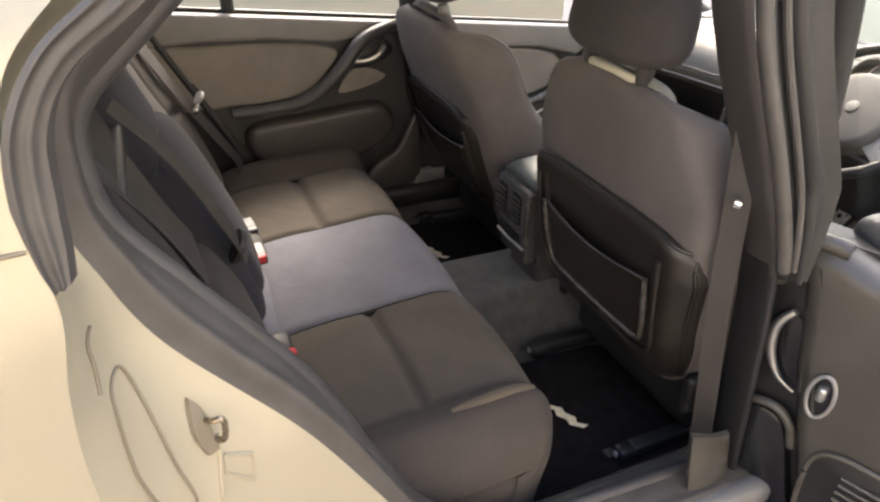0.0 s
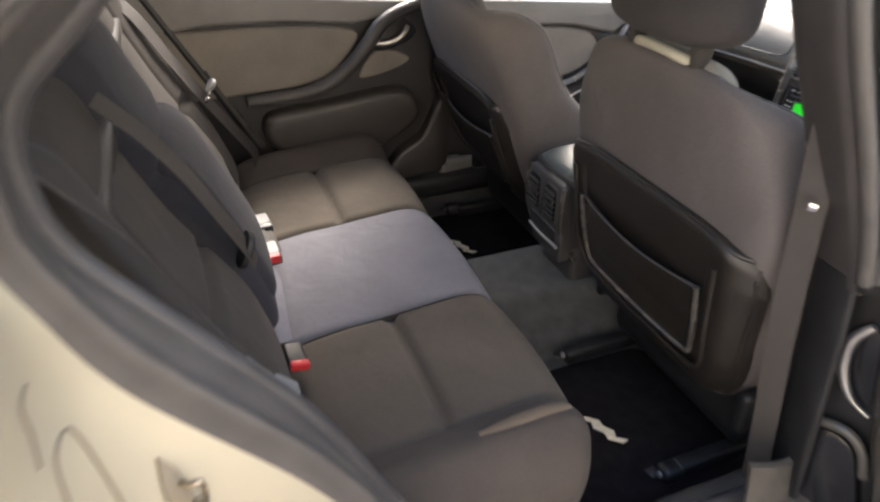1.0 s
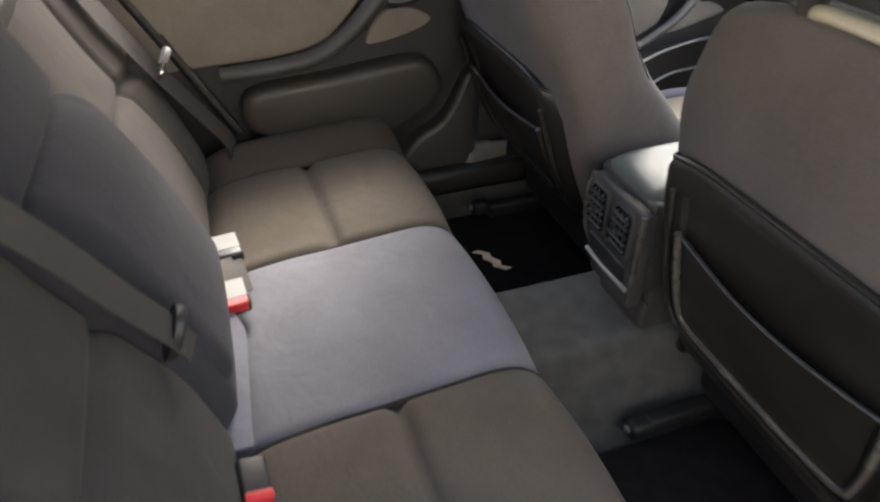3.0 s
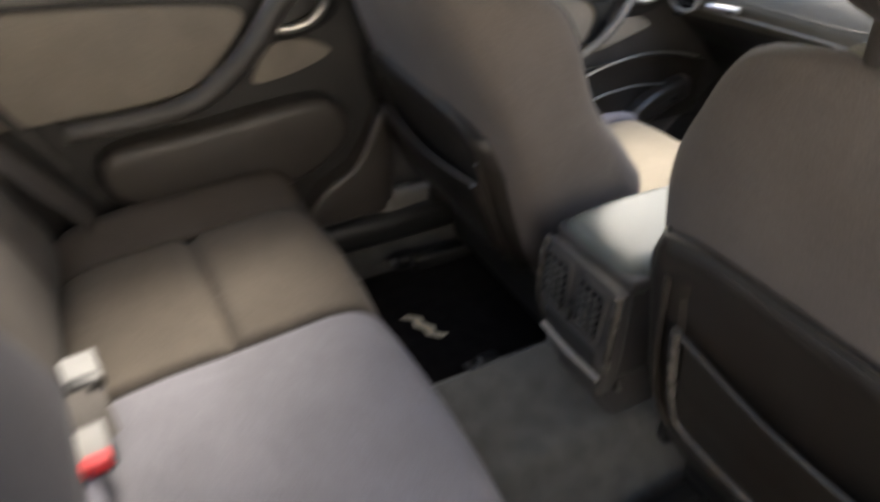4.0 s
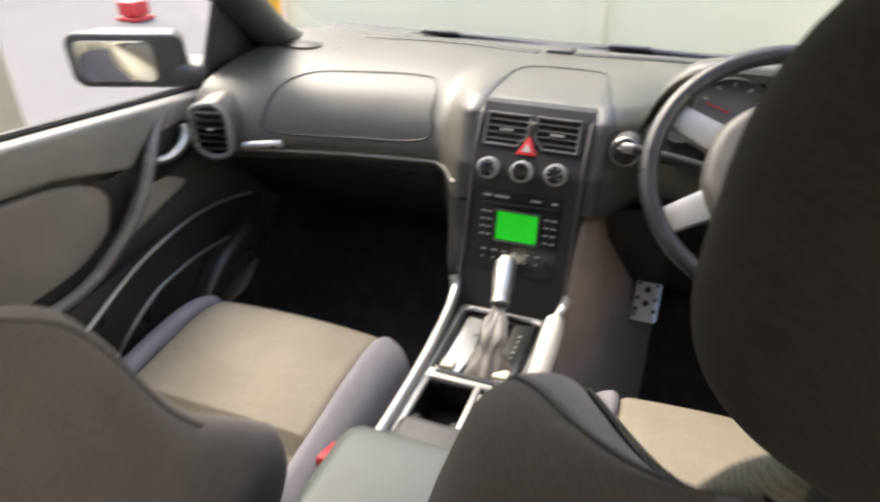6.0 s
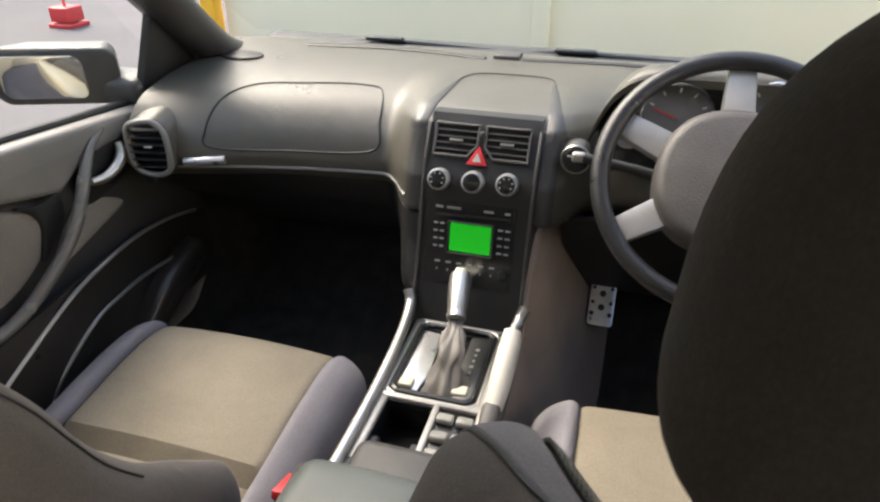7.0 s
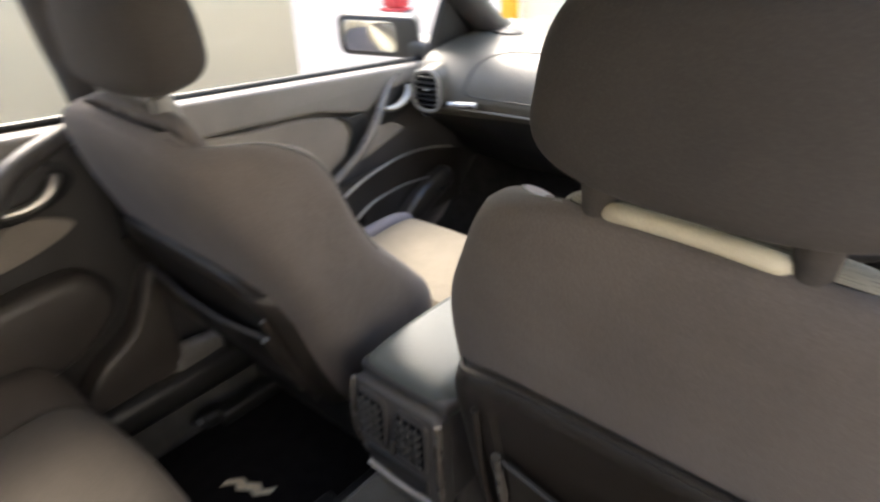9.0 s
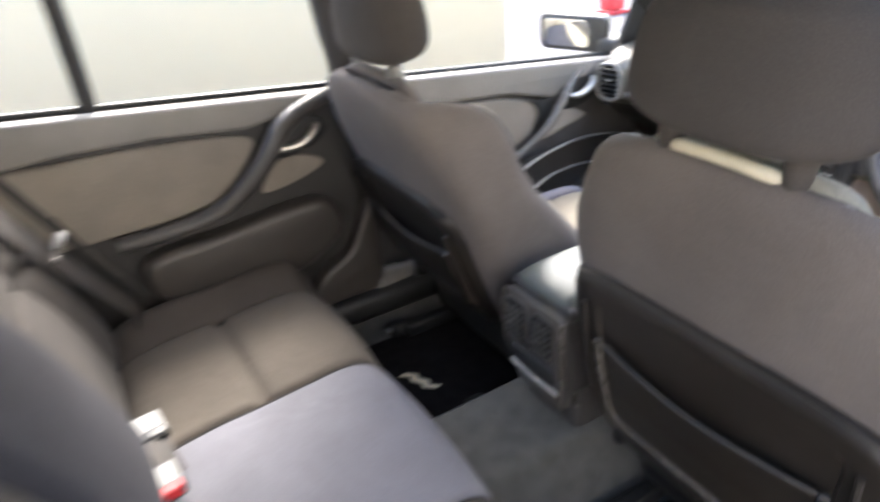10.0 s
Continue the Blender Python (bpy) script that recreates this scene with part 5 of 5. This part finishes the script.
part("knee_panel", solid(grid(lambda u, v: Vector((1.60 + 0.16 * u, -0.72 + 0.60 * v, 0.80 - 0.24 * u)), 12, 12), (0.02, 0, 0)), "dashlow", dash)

# steering wheel
sw = thing("steering_wheel", "black leather wheel with grey pad and silver spokes", "steering wheel", at=(1.3, DY, 1.0))
WC = Vector((1.410, -0.357, 0.985))
WM = rot(0, 40, 0)


def wh(y, z, x=0.0):
    return WC + WM @ Vector((x, y, z))


part("rim", tube([wh(0.176 * math.cos(k * math.pi / 12), 0.176 * math.sin(k * math.pi / 12)) for k in range(24)], 0.0135, 12, 96, 1, (1, 0, 0), True), "rim", sw, "black leather rim")
part("airbag_pad", plate(smooth_loop([(0.0, 0.100), (0.062, 0.083), (0.097, 0.034), (0.100, -0.034), (0.066, -0.086), (0.0, -0.104), (-0.066, -0.086), (-0.100, -0.034), (-0.097, 0.034), (-0.062, 0.083)], 60), lambda a, b, h: wh(a, b, 0.035 - h), 0.055, 0.018, 4), "leather", sw, "grey airbag pad")
for a0 in (90, 212, 328, 25, 155):
    w = radians(a0)
    w0, w1 = 0.024, 0.019
    n_ = Vector((-math.sin(w), math.cos(w)))
    o = []
    for r, q in ((0.07, w0), (0.168, w1)):
        o.append((r * math.cos(w) + n_.x * q, r * math.sin(w) + n_.y * q))
    for r, q in ((0.168, -w1), (0.07, -w0)):
        o.append((r * math.cos(w) + n_.x * q, r * math.sin(w) + n_.y * q))
    part("spoke", plate(o, lambda a, b, h: wh(a, b, 0.022 - h), 0.018, 0.005), "alloy" if a0 in (212, 328) else "satin", sw)
part("hub_badge", cyl(wh(0, 0, -0.020), wh(0, 0, -0.0235), 0.016, 0.015, 24, 0.001), "switchgrey", sw)
part("column", cyl(wh(0, 0, 0.03), (1.72, DY, 0.84), 0.045, 0.07, 24), "black", sw)
for s in (1,):
    part("stalk", tube([wh(0.03, 0.0, 0.06), wh(0.12, 0.02, 0.065), wh(0.205, 0.03, 0.06)], 0.008, 10, 20), "black", sw)
    part("stalk_tip", rbox(wh(0.212, 0.030, 0.06), (0.014, 0.022, 0.016), 0.005), "satin", sw)

# foot rest pedal
ped = thing("foot_rest", "drilled alloy pedal plate on dark carpet", "pedal", at=(1.75, -0.215, 0.5))
PM = rot(0, 42, 0)


def pd(a, b, h):
    return Vector((1.748, -0.214, 0.552)) + PM @ Vector((-h, a, b))


part("plate", plate(rrect(-0.027, -0.070, 0.027, 0.070, 0.008), pd, 0.008, 0.002), "alloy", ped)
for a, b, r in ((-0.019, 0.045, 0.005), (0.019, 0.045, 0.005), (0, 0.03, 0.007), (0, 0.0, 0.007), (0, -0.03, 0.007), (-0.019, -0.045, 0.005), (0.019, -0.045, 0.005), (-0.019, 0.012, 0.004), (0.019, 0.012, 0.004), (-0.019, -0.02, 0.004), (0.019, -0.02, 0.004)):
    part("stud", cyl(pd(a, b, 0.007), pd(a, b, 0.0095), r, r, 14), "black", ped)
part("arm", rbox(pd(0, 0, -0.02), (0.03, 0.05, 0.11), 0.01, m=PM), "black", ped)


def kick(u, v):
    x = 1.12 + 0.83 * u
    top = 0.60 if x < 1.465 else min(0.80, 0.60 + (x - 1.465) * 2.2)
    foot = 0.118 * min(1, max(0.3, (x - 1.2) / 0.35)) + 0.18 * max(0, x - 1.6)
    return Vector((x, SC - 0.112 - foot * (1 - v) ** 1.15 - 0.14 * max(0, x - 1.5), 0.30 + (top - 0.30) * v))


part("kick_panel", solid(grid(kick, 60, 14), (0, 0.010, 0)), "kick", dash, "brown grey side of the footwell")


# ---- centre console ----
con = thing("centre_console", "dark centre console with padded armrest and silver trim", "centre console", at=(1.1, SC, 0.3))
part("console_rear", rbox((0.945, SC - 0.008, 0.52), (0.40, 0.165, 0.24), 0.02), "plastic", con)
part("console_nose", rbox((1.39, SC, 0.50), (0.19, 0.205, 0.20), 0.02), "plastic", con)
for s in (0.097, -0.097):
    part("console_wall", rbox((1.2, SC + s, 0.50), (0.4, 0.012, 0.20), 0.003), "plastic", con)
part("console_base", rbox((1.2, SC, 0.42), (0.4, 0.19, 0.04), 0.003), "plastic", con)
part("console_front", rbox((1.48, SC, 0.46), (0.2, 0.205, 0.24), 0.02), "plastic", con)
# armrest box
part("armrest_box", rbox((0.845, SC - 0.008, 0.645), (0.26, 0.170, 0.21), 0.02), "plastic", con)
part("armrest_lid", pillow([(0.712, 0.725), (0.712, 0.75), (0.725, 0.768), (0.78, 0.776), (0.88, 0.776), (0.96, 0.770), (0.985, 0.755), (0.99, 0.72)], SC - 0.095, SC + 0.076, 0.030, 0.030, (), 40, 40, 0.004), "lid", con, "grey green padded armrest lid")
# rear vent housing


def rv(a, b, h):
    """On the console's rear face: a to the left, b up."""
    return Vector((0.718 - h + 0.12 * max(0, 0.62 - b), SC + a, b))


part("vent_housing", plate([(0.060, 0.742), (0.070, 0.735), (0.073, 0.70), (0.070, 0.62), (0.056, 0.565), (0.046, 0.52), (-0.088, 0.52), (-0.098, 0.565), (-0.100, 0.62), (-0.098, 0.70), (-0.096, 0.735), (-0.086, 0.742)], rv, 0.03, 0.008, 3), "plastic", con, "dark rear vent housing")
for a, side in ((0.074, 1), (-0.100, -1)):
    part("housing_edge", tube([rv(a - side * 0.004, 0.735, 0.026), rv(a, 0.69, 0.030), rv(a - side * 0.002, 0.62, 0.026), rv(a - side * 0.012, 0.56, 0.012), rv(a - side * 0.018, 0.50, -0.03)], 0.0065, 8, 40), "pipe", con)
part("lid_rim", rbox((0.846, SC - 0.0095, 0.742), (0.276, 0.176, 0.030), 0.012, 4), "plastic", con, "dark rim under the armrest lid")
part("tray_front", rbox(rv(-0.012, 0.595, 0.028), (0.010, 0.128, 0.034), 0.004), "black", con)
for yc in (0.030, -0.050):
    ve = part("rear_vent", plate(rrect(yc - 0.031, 0.632, yc + 0.031, 0.728, 0.012), lambda a, b, h: rv(a, b, 0.030 + h), 0.005, 0.002), "plastic", con)
    part("vent_back", plate(rrect(yc - 0.026, 0.637, yc + 0.026, 0.723, 0.010), lambda a, b, h: rv(a, b, 0.0352 + h), 0.001, 0), "gloss", ve)
    for k in range(5):
        part("vent_slat", rbox(rv(yc, 0.649 + 0.0155 * k, 0.040), (0.007, 0.050, 0.0042), 0.0012, 1), "slat", ve)
    for k in range(3):
        part("vent_vane", rbox(rv(yc - 0.014 + 0.014 * k, 0.680, 0.038), (0.004, 0.003, 0.078), 0.001, 1), "slat", ve)
    part("vent_tab", rbox(rv(yc, 0.680, 0.046), (0.008, 0.012, 0.008), 0.002), "slat", ve)
part("tray_edge", tube([rv(0.050, 0.572, 0.036), rv(-0.012, 0.570, 0.038), rv(-0.094, 0.572, 0.036)], 0.0045, 8, 20), "satin", con, "bright ashtray edge")
part("vent_wheel", rbox(rv(-0.010, 0.645, 0.032), (0.012, 0.008, 0.03), 0.003), "slat", con)
# gear area
for c_, s_, b_ in (
    ((1.355, SC + 0.076, 0.614), (0.21, 0.022, 0.018), 0.004),
    ((1.355, SC - 0.079, 0.614), (0.21, 0.022, 0.018), 0.004),
    ((1.454, SC, 0.614), (0.02, 0.16, 0.018), 0.004),
    ((1.254, SC, 0.615), (0.018, 0.176, 0.018), 0.004),
    ((1.178, SC + 0.077, 0.614), (0.14, 0.019, 0.018), 0.004),
    ((1.178, SC - 0.0145, 0.615), (0.14, 0.011, 0.018), 0.003),
    ((1.178, SC - 0.086, 0.614), (0.14, 0.013, 0.018), 0.003),
    ((1.052, SC, 0.614), (0.115, 0.176, 0.018), 0.004),
):
    part("console_trim", rbox(c_, s_, b_), "satin", con, "grey satin console trim")
part("gear_well", rbox((1.352, SC, 0.604), (0.20, 0.158, 0.014), 0.004), "gloss", con, "black gear gate floor")
part("gate_rim", tube([(1.352 + a, SC + 0.001 + b, 0.624) for a, b in rrect(-0.092, -0.068, 0.092, 0.068, 0.018)], 0.0058, 8, 100, 1, (0, 0, 1), True), "gloss", con, "gloss black gate rim")
part("gate_edge", tube([(1.352 + a, SC + 0.001 + b, 0.6235) for a, b in rrect(-0.100, -0.076, 0.100, 0.076, 0.022)], 0.0024, 8, 100, 1, (0, 0, 1), True), "silver", con)
part("gate_plate", plate([(0.080, 0.064), (-0.080, 0.064), (-0.082, 0.030), (-0.03, 0.022), (0.03, 0.026), (0.080, 0.034)], lambda a, b, h: Vector((1.352 + a, SC + b, 0.611 + 0.07 * (b - 0.02) + h)), 0.006, 0.002), "alloy", con, "bright alloy gate plate")
part("gate_lock", rbox((1.285, SC + 0.050, 0.622), (0.022, 0.024, 0.010), 0.003), "cream", con, "pale shift lock cover")
part("gate_strip", rbox((1.352, SC - 0.044, 0.6165), (0.168, 0.038, 0.010), 0.003, 2, rot(-8, 0, 0)), "slat", con)
for k in range(7):
    part("gate_mark", rbox((1.306 + 0.0155 * k, SC - 0.044, 0.6222), (0.006, 0.007 if k in (3, 6) else 0.004, 0.001), 0.0003, 1, rot(-8, 0, 0)), "white", con)
part("gate_button", rbox((1.288, SC - 0.040, 0.6225), (0.022, 0.026, 0.008), 0.003), "cream", con)


def boot(u, v):
    """A crumpled leather gaiter that narrows towards the lever."""
    c = curve([(1.292, SC - 0.016, 0.612), (1.318, SC - 0.013, 0.645), (1.352, SC - 0.010, 0.674), (1.392, SC - 0.006, 0.694)], u)
    r = 0.032 - 0.018 * u ** 0.7 + 0.004 * math.sin(13 * u)
    w = 2 * math.pi * v
    f = 1 + 0.20 * math.sin(4 * w + 7 * u) * (1 - 0.5 * u) + 0.08 * math.sin(7 * w - 9 * u)
    return c + Vector((r * f * math.cos(w) * 0.9, r * f * math.sin(w), r * 0.4 * math.cos(w) * u))


part("gear_boot", fix(grid(boot, 36, 72, False, True)), "gaiter", con, "crumpled grey leather gear gaiter")
part("boot_collar", tube([(1.386, SC - 0.007, 0.691), (1.396, SC - 0.006, 0.696)], 0.0165, 16, 6), "silver", con)
gk = part("gear_knob", tube([(1.390, SC - 0.006, 0.693), (1.412, SC - 0.003, 0.704), (1.436, SC + 0.001, 0.715), (1.456, SC + 0.004, 0.724), (1.466, SC + 0.006, 0.729)], lambda u: 0.0135 + 0.0065 * math.sin(math.pi * min(1, 0.05 + u * 0.72)), 20, 30), "silver", con, "satin silver gear selector")
part("knob_button", rbox((1.455, SC + 0.005, 0.738), (0.024, 0.020, 0.010), 0.005, 3, rot(0, -25, 0)), "cream", gk, "cream release button")
# cup holder, switches
part("cup_well", rbox((1.178, SC + 0.029, 0.555), (0.132, 0.078, 0.006), 0.002), "gloss", con, "deep black cup holder")
for x, y, lx, ly in ((1.246, 0.029, 0.006, 0.078), (1.110, 0.029, 0.006, 0.078), (1.178, 0.070, 0.136, 0.006), (1.178, -0.012, 0.136, 0.006)):
    part("cup_wall", rbox((x, SC + y, 0.586), (lx, ly, 0.062), 0.002), "gloss", con)
part("cup_finger", rbox((1.150, SC + 0.062, 0.604), (0.045, 0.020, 0.016), 0.007), "black", con)
part("cup_finger", rbox((1.150, SC - 0.003, 0.604), (0.045, 0.016, 0.016), 0.006), "black", con)
part("lighter_cap", rbox((1.122, SC + 0.030, 0.606), (0.028, 0.034, 0.018), 0.006), "white", con, "pale plug in the cup holder")
part("switch_frame", rbox((1.178, SC - 0.050, 0.612), (0.14, 0.062, 0.010), 0.003), "gloss", con)
for x in (1.222, 1.184):
    for y in (-0.034, -0.065):
        part("window_switch", rbox((x, SC + y, 0.621), (0.020, 0.027, 0.012), 0.0045, 3, rot(0, 14, 0)), "switchgrey", con)
part("blank_switch", rbox((1.147, SC - 0.050, 0.619), (0.024, 0.058, 0.008), 0.003), "switchgrey", con)
part("coin_slot", rbox((1.120, SC - 0.050, 0.6185), (0.012, 0.05, 0.006), 0.002), "gloss", con)
# handbrake
hb = part("handbrake_lever", tube([(1.235, SC - 0.105, 0.648), (1.27, SC - 0.107, 0.666), (1.315, SC - 0.109, 0.690), (1.352, SC - 0.110, 0.709)], lambda u: 0.0135 + 0.0045 * math.sin(math.pi * min(1, u * 0.9)), 14, 30), "grip", con, "pale grip handbrake lever")
part("handbrake_button", cyl((1.352, SC - 0.110, 0.709), (1.366, SC - 0.1105, 0.716), 0.006, 0.004, 14, 0.001), "white", hb)
part("handbrake_base", rbox((1.205, SC - 0.103, 0.632), (0.085, 0.030, 0.036), 0.011, 3, rot(0, -24, 0)), "leather", hb, "dark handbrake sleeve")
part("handbrake_slot", rbox((1.27, SC - 0.103, 0.612), (0.20, 0.030, 0.016), 0.004), "plastic", con)


# ---- belts ----
def buckle(name_at, d, red_up, label):
    """A belt stalk with its latch, at its upper end, running along d."""
    a = Vector(name_at)
    d = Vector(d).normalized()
    xa = (Vector((0, 0, 1)) - d * d.z).normalized()
    q = Matrix((xa, d.cross(xa), d)).transposed()
    b = thing("seat_belt_buckle", label, "seat belt", "rear belt buckles", at=tuple(a))
    part("latch", rbox(a, (0.026, 0.052, 0.070), 0.006, 3, q), "black", b)
    part("face_plate", rbox(a + q @ Vector((0.0125, 0, -0.006 if red_up else 0.008)), (0.003, 0.048, 0.046), 0.001, 1, q), "latch", b, "pale latch plate")
    if red_up:
        part("release_button", rbox(a + q @ Vector((0.004, 0, 0.026)), (0.022, 0.044, 0.020), 0.003, 1, q), "red", b, "red release button")
    part("stalk", strip([a - d * 0.028, a - d * 0.07, a - d * 0.12 + Vector((0, 0, -0.01))], 0.034, 0.003, tuple(q @ Vector((0, 1, 0)))), "webbing", b)
    return b


buckle((0.002, 0.116, 0.604), (0.10, -0.97, -0.10), 1, "black latch with pale face and red button on the bench")
buckle((0.004, 0.262, 0.603), (-0.12, 0.97, 0.06), 0, "black latch with pale face beside the bench centre")
nb = thing("seat_belt_buckle", "black latch with red button lying on the bench", "seat belt", "rear belt buckles", at=(-0.005, -0.26, 0.6))
NB = rot(8, 12, 4)
part("latch", rbox((-0.008, -0.262, 0.600), (0.040, 0.062, 0.022), 0.007, 3, NB), "black", nb)
part("release_button", rbox((-0.004, -0.294, 0.603), (0.038, 0.016, 0.017), 0.004, 2, NB), "red", nb, "red release button")

bl = thing("seat_belt", "dark grey shoulder belt with pale tongue", "seat belt", "rear belts", at=(-0.2, 0.6, 0.7))
part("webbing", strip([(-0.34, 0.58, 1.20), (-0.21, 0.585, 1.09), (-0.13, 0.595, 0.95), (-0.07, 0.61, 0.84), (0.0, 0.635, 0.72), (0.05, 0.655, 0.63), (0.05, 0.665, 0.56)], 0.056, 0.002, (0.35, 1, 0.1)), "webbing", bl)
TG = rot(-22, 28, 0)


def tg(a, b, h):
    return Vector((-0.046, 0.602, 0.868)) + TG @ Vector((h, a, b))


part("tongue", plate(smooth_loop([(-0.034, 0.010), (-0.02, 0.019), (0.02, 0.017), (0.034, 0.006), (0.030, -0.010), (0.012, -0.016), (-0.018, -0.012), (-0.034, -0.004)], 36), tg, 0.011, 0.004, 3), "white", bl, "pale belt tongue")
part("tongue_blade", tube([tg(a, b, 0.006) for a, b in ((-0.010, -0.012), (-0.010, -0.036), (0.0, -0.046), (0.012, -0.046), (0.020, -0.036), (0.020, -0.012))], 0.0038, 8, 40), "chrome", bl, "bright metal tongue loop")
part("guide_edge", tube([(-0.045, 0.722, 0.872), (0.0, 0.72, 0.782), (0.045, 0.72, 0.695), (0.088, 0.72, 0.612)], 0.0028, 8, 30), "pipe", bl, "thin edge beside the belt")
part("guide_strip", tube([(-0.19, 0.733, 1.12), (-0.12, 0.735, 0.985), (-0.06, 0.735, 0.872), (-0.01, 0.733, 0.782), (0.035, 0.733, 0.695), (0.078, 0.733, 0.612)], 0.014, 10, 30), "black", bl, "black strip beside the belt")
br = thing("seat_belt", "dark grey shoulder belt with beige tongue loop", "seat belt", "rear belts", at=(-0.2, -0.6, 0.7))
part("webbing", strip([(-0.26, -0.60, 1.20), (-0.19, -0.61, 1.11), (-0.135, -0.622, 1.0), (-0.082, -0.632, 0.90), (-0.035, -0.64, 0.79), (0.0, -0.645, 0.70), (0.03, -0.65, 0.60)], 0.044, 0.002, (0.3, -1, 0.2)), "webbing", br)
part("tongue", tube([(-0.098, -0.648, 0.950), (-0.086, -0.650, 0.932), (-0.074, -0.650, 0.915), (-0.070, -0.650, 0.906), (-0.080, -0.653, 0.901), (-0.097, -0.655, 0.911)], lambda u: 0.0038 + 0.003 * max(0, u - 0.4), 10, 50), "latch", br, "beige grey belt tongue loop")
part("tongue_blade", rbox((-0.057, -0.650, 0.897), (0.034, 0.022, 0.005), 0.002, 2, rot(0, 45, 0)), "latch", br)
bc = thing("seat_belt", "grey centre belt across the backrest joint", "seat belt", "rear belts", at=(-0.1, -0.2, 0.9))
part("shoulder_webbing", strip([(-0.225, -0.275, 1.15), (-0.172, -0.262, 1.08), (-0.128, -0.246, 1.0), (-0.092, -0.222, 0.91), (-0.058, -0.19, 0.82), (-0.045, -0.172, 0.77)], 0.044, 0.002, (0.25, 1, 0.1)), "webbing", bc, "brown shoulder webbing")
part("belt_guide", plate(smooth_loop([(-0.038, 0.0), (-0.028, 0.034), (0.0, 0.046), (0.020, 0.030), (0.012, -0.03), (-0.026, -0.034)], 32), lambda a, b, h: Vector((-0.066, -0.172, 0.806)) + rot(0, 26, 6) @ Vector((h, 0.8 * a, 0.85 * b)), 0.014, 0.006, 3), "black", bc, "black plastic belt guide")
part("webbing", strip([(-0.02, 0.085, 0.598), (-0.006, 0.03, 0.594), (-0.010, -0.05, 0.592), (-0.016, -0.13, 0.592), (-0.02, -0.20, 0.588)], 0.034, 0.002, (1, -0.1, 0.12)), "band", bc, "slate grey lap webbing")
bf = thing("seat_belt", "brown front belt hanging on the centre pillar", "seat belt", "front belts", at=(0.7, -0.7, 0.7))
part("webbing", strip([(0.655, -0.69, 1.40), (0.672, -0.69, 1.15), (0.688, -0.692, 1.02), (0.71, -0.70, 0.80), (0.74, -0.71, 0.58), (0.755, -0.72, 0.42)], 0.040, 0.002, ((0.7, -0.6, 0), (0.4, -0.9, 0))), "webbing", bf)
part("tongue", rbox((0.683, -0.692, 1.03), (0.014, 0.052, 0.014), 0.004, 2, rot(0, 10, -40)), "chrome", bf, "chrome belt tongue")
fb = thing("seat_belt_buckle", "red front buckle between seat and armrest", "seat belt", "front belt buckles", at=(0.99, 0.148, 0.62))
part("latch", rbox((1.012, 0.156, 0.612), (0.05, 0.02, 0.06), 0.006, 3, rot(0, 20, 0)), "black", fb)
part("release_button", rbox((1.018, 0.156, 0.648), (0.05, 0.020, 0.014), 0.003, 2, rot(0, 20, 0)), "red", fb)

# ---- floor mats ----


def floor_mat(yc):
    m = thing("floor_mat", "black pile floor mat with small tan emblem", "floor mat", "rear floor mats", at=(0.66, yc, 0.29))
    part("mat_sheet", plate(rrect(0.44, yc - 0.22, 0.90, yc + 0.22, 0.05), lambda a, b, h: Vector((a, b, 0.287 + h)), 0.010, 0.004), "mat", m)
    e = [(-0.036, 0.046), (-0.014, 0.030), (-0.020, 0.012), (-0.004, -0.010), (-0.006, -0.028), (0.020, -0.050), (0.036, -0.046), (0.014, -0.030), (0.020, -0.012), (0.004, 0.010), (0.006, 0.028), (-0.020, 0.050)]
    part("emblem", plate(e, lambda a, b, h: Vector((0.64 + a, yc + b, 0.2975 + h)), 0.003, 0.001), "emblem", m, "tan embroidered mark")
    return m


floor_mat(0.42)
floor_mat(-0.42)
# seat rail ends on the rear floor
for y in (C + 0.413 - 0.2, C + 0.413 + 0.2, C - 0.413 - 0.2, C - 0.413 + 0.2):
    rc = thing("rail_cover", "dark plastic seat rail end cap with bolt", "seat rail", "seat rail covers", at=(0.70, y, 0.29))
    part("cap", rbox((0.70, y, 0.312), (0.055, 0.040, 0.042), 0.012), "black", rc)
    part("tab", rbox((0.672, y + 0.018, 0.302), (0.030, 0.026, 0.005), 0.002, 1, rot(0, 14, 10)), "plastic", rc)
    part("bolt", cyl((0.676, y, 0.316), (0.668, y, 0.316), 0.007, 0.008, 12, 0.001), "alloy", rc)
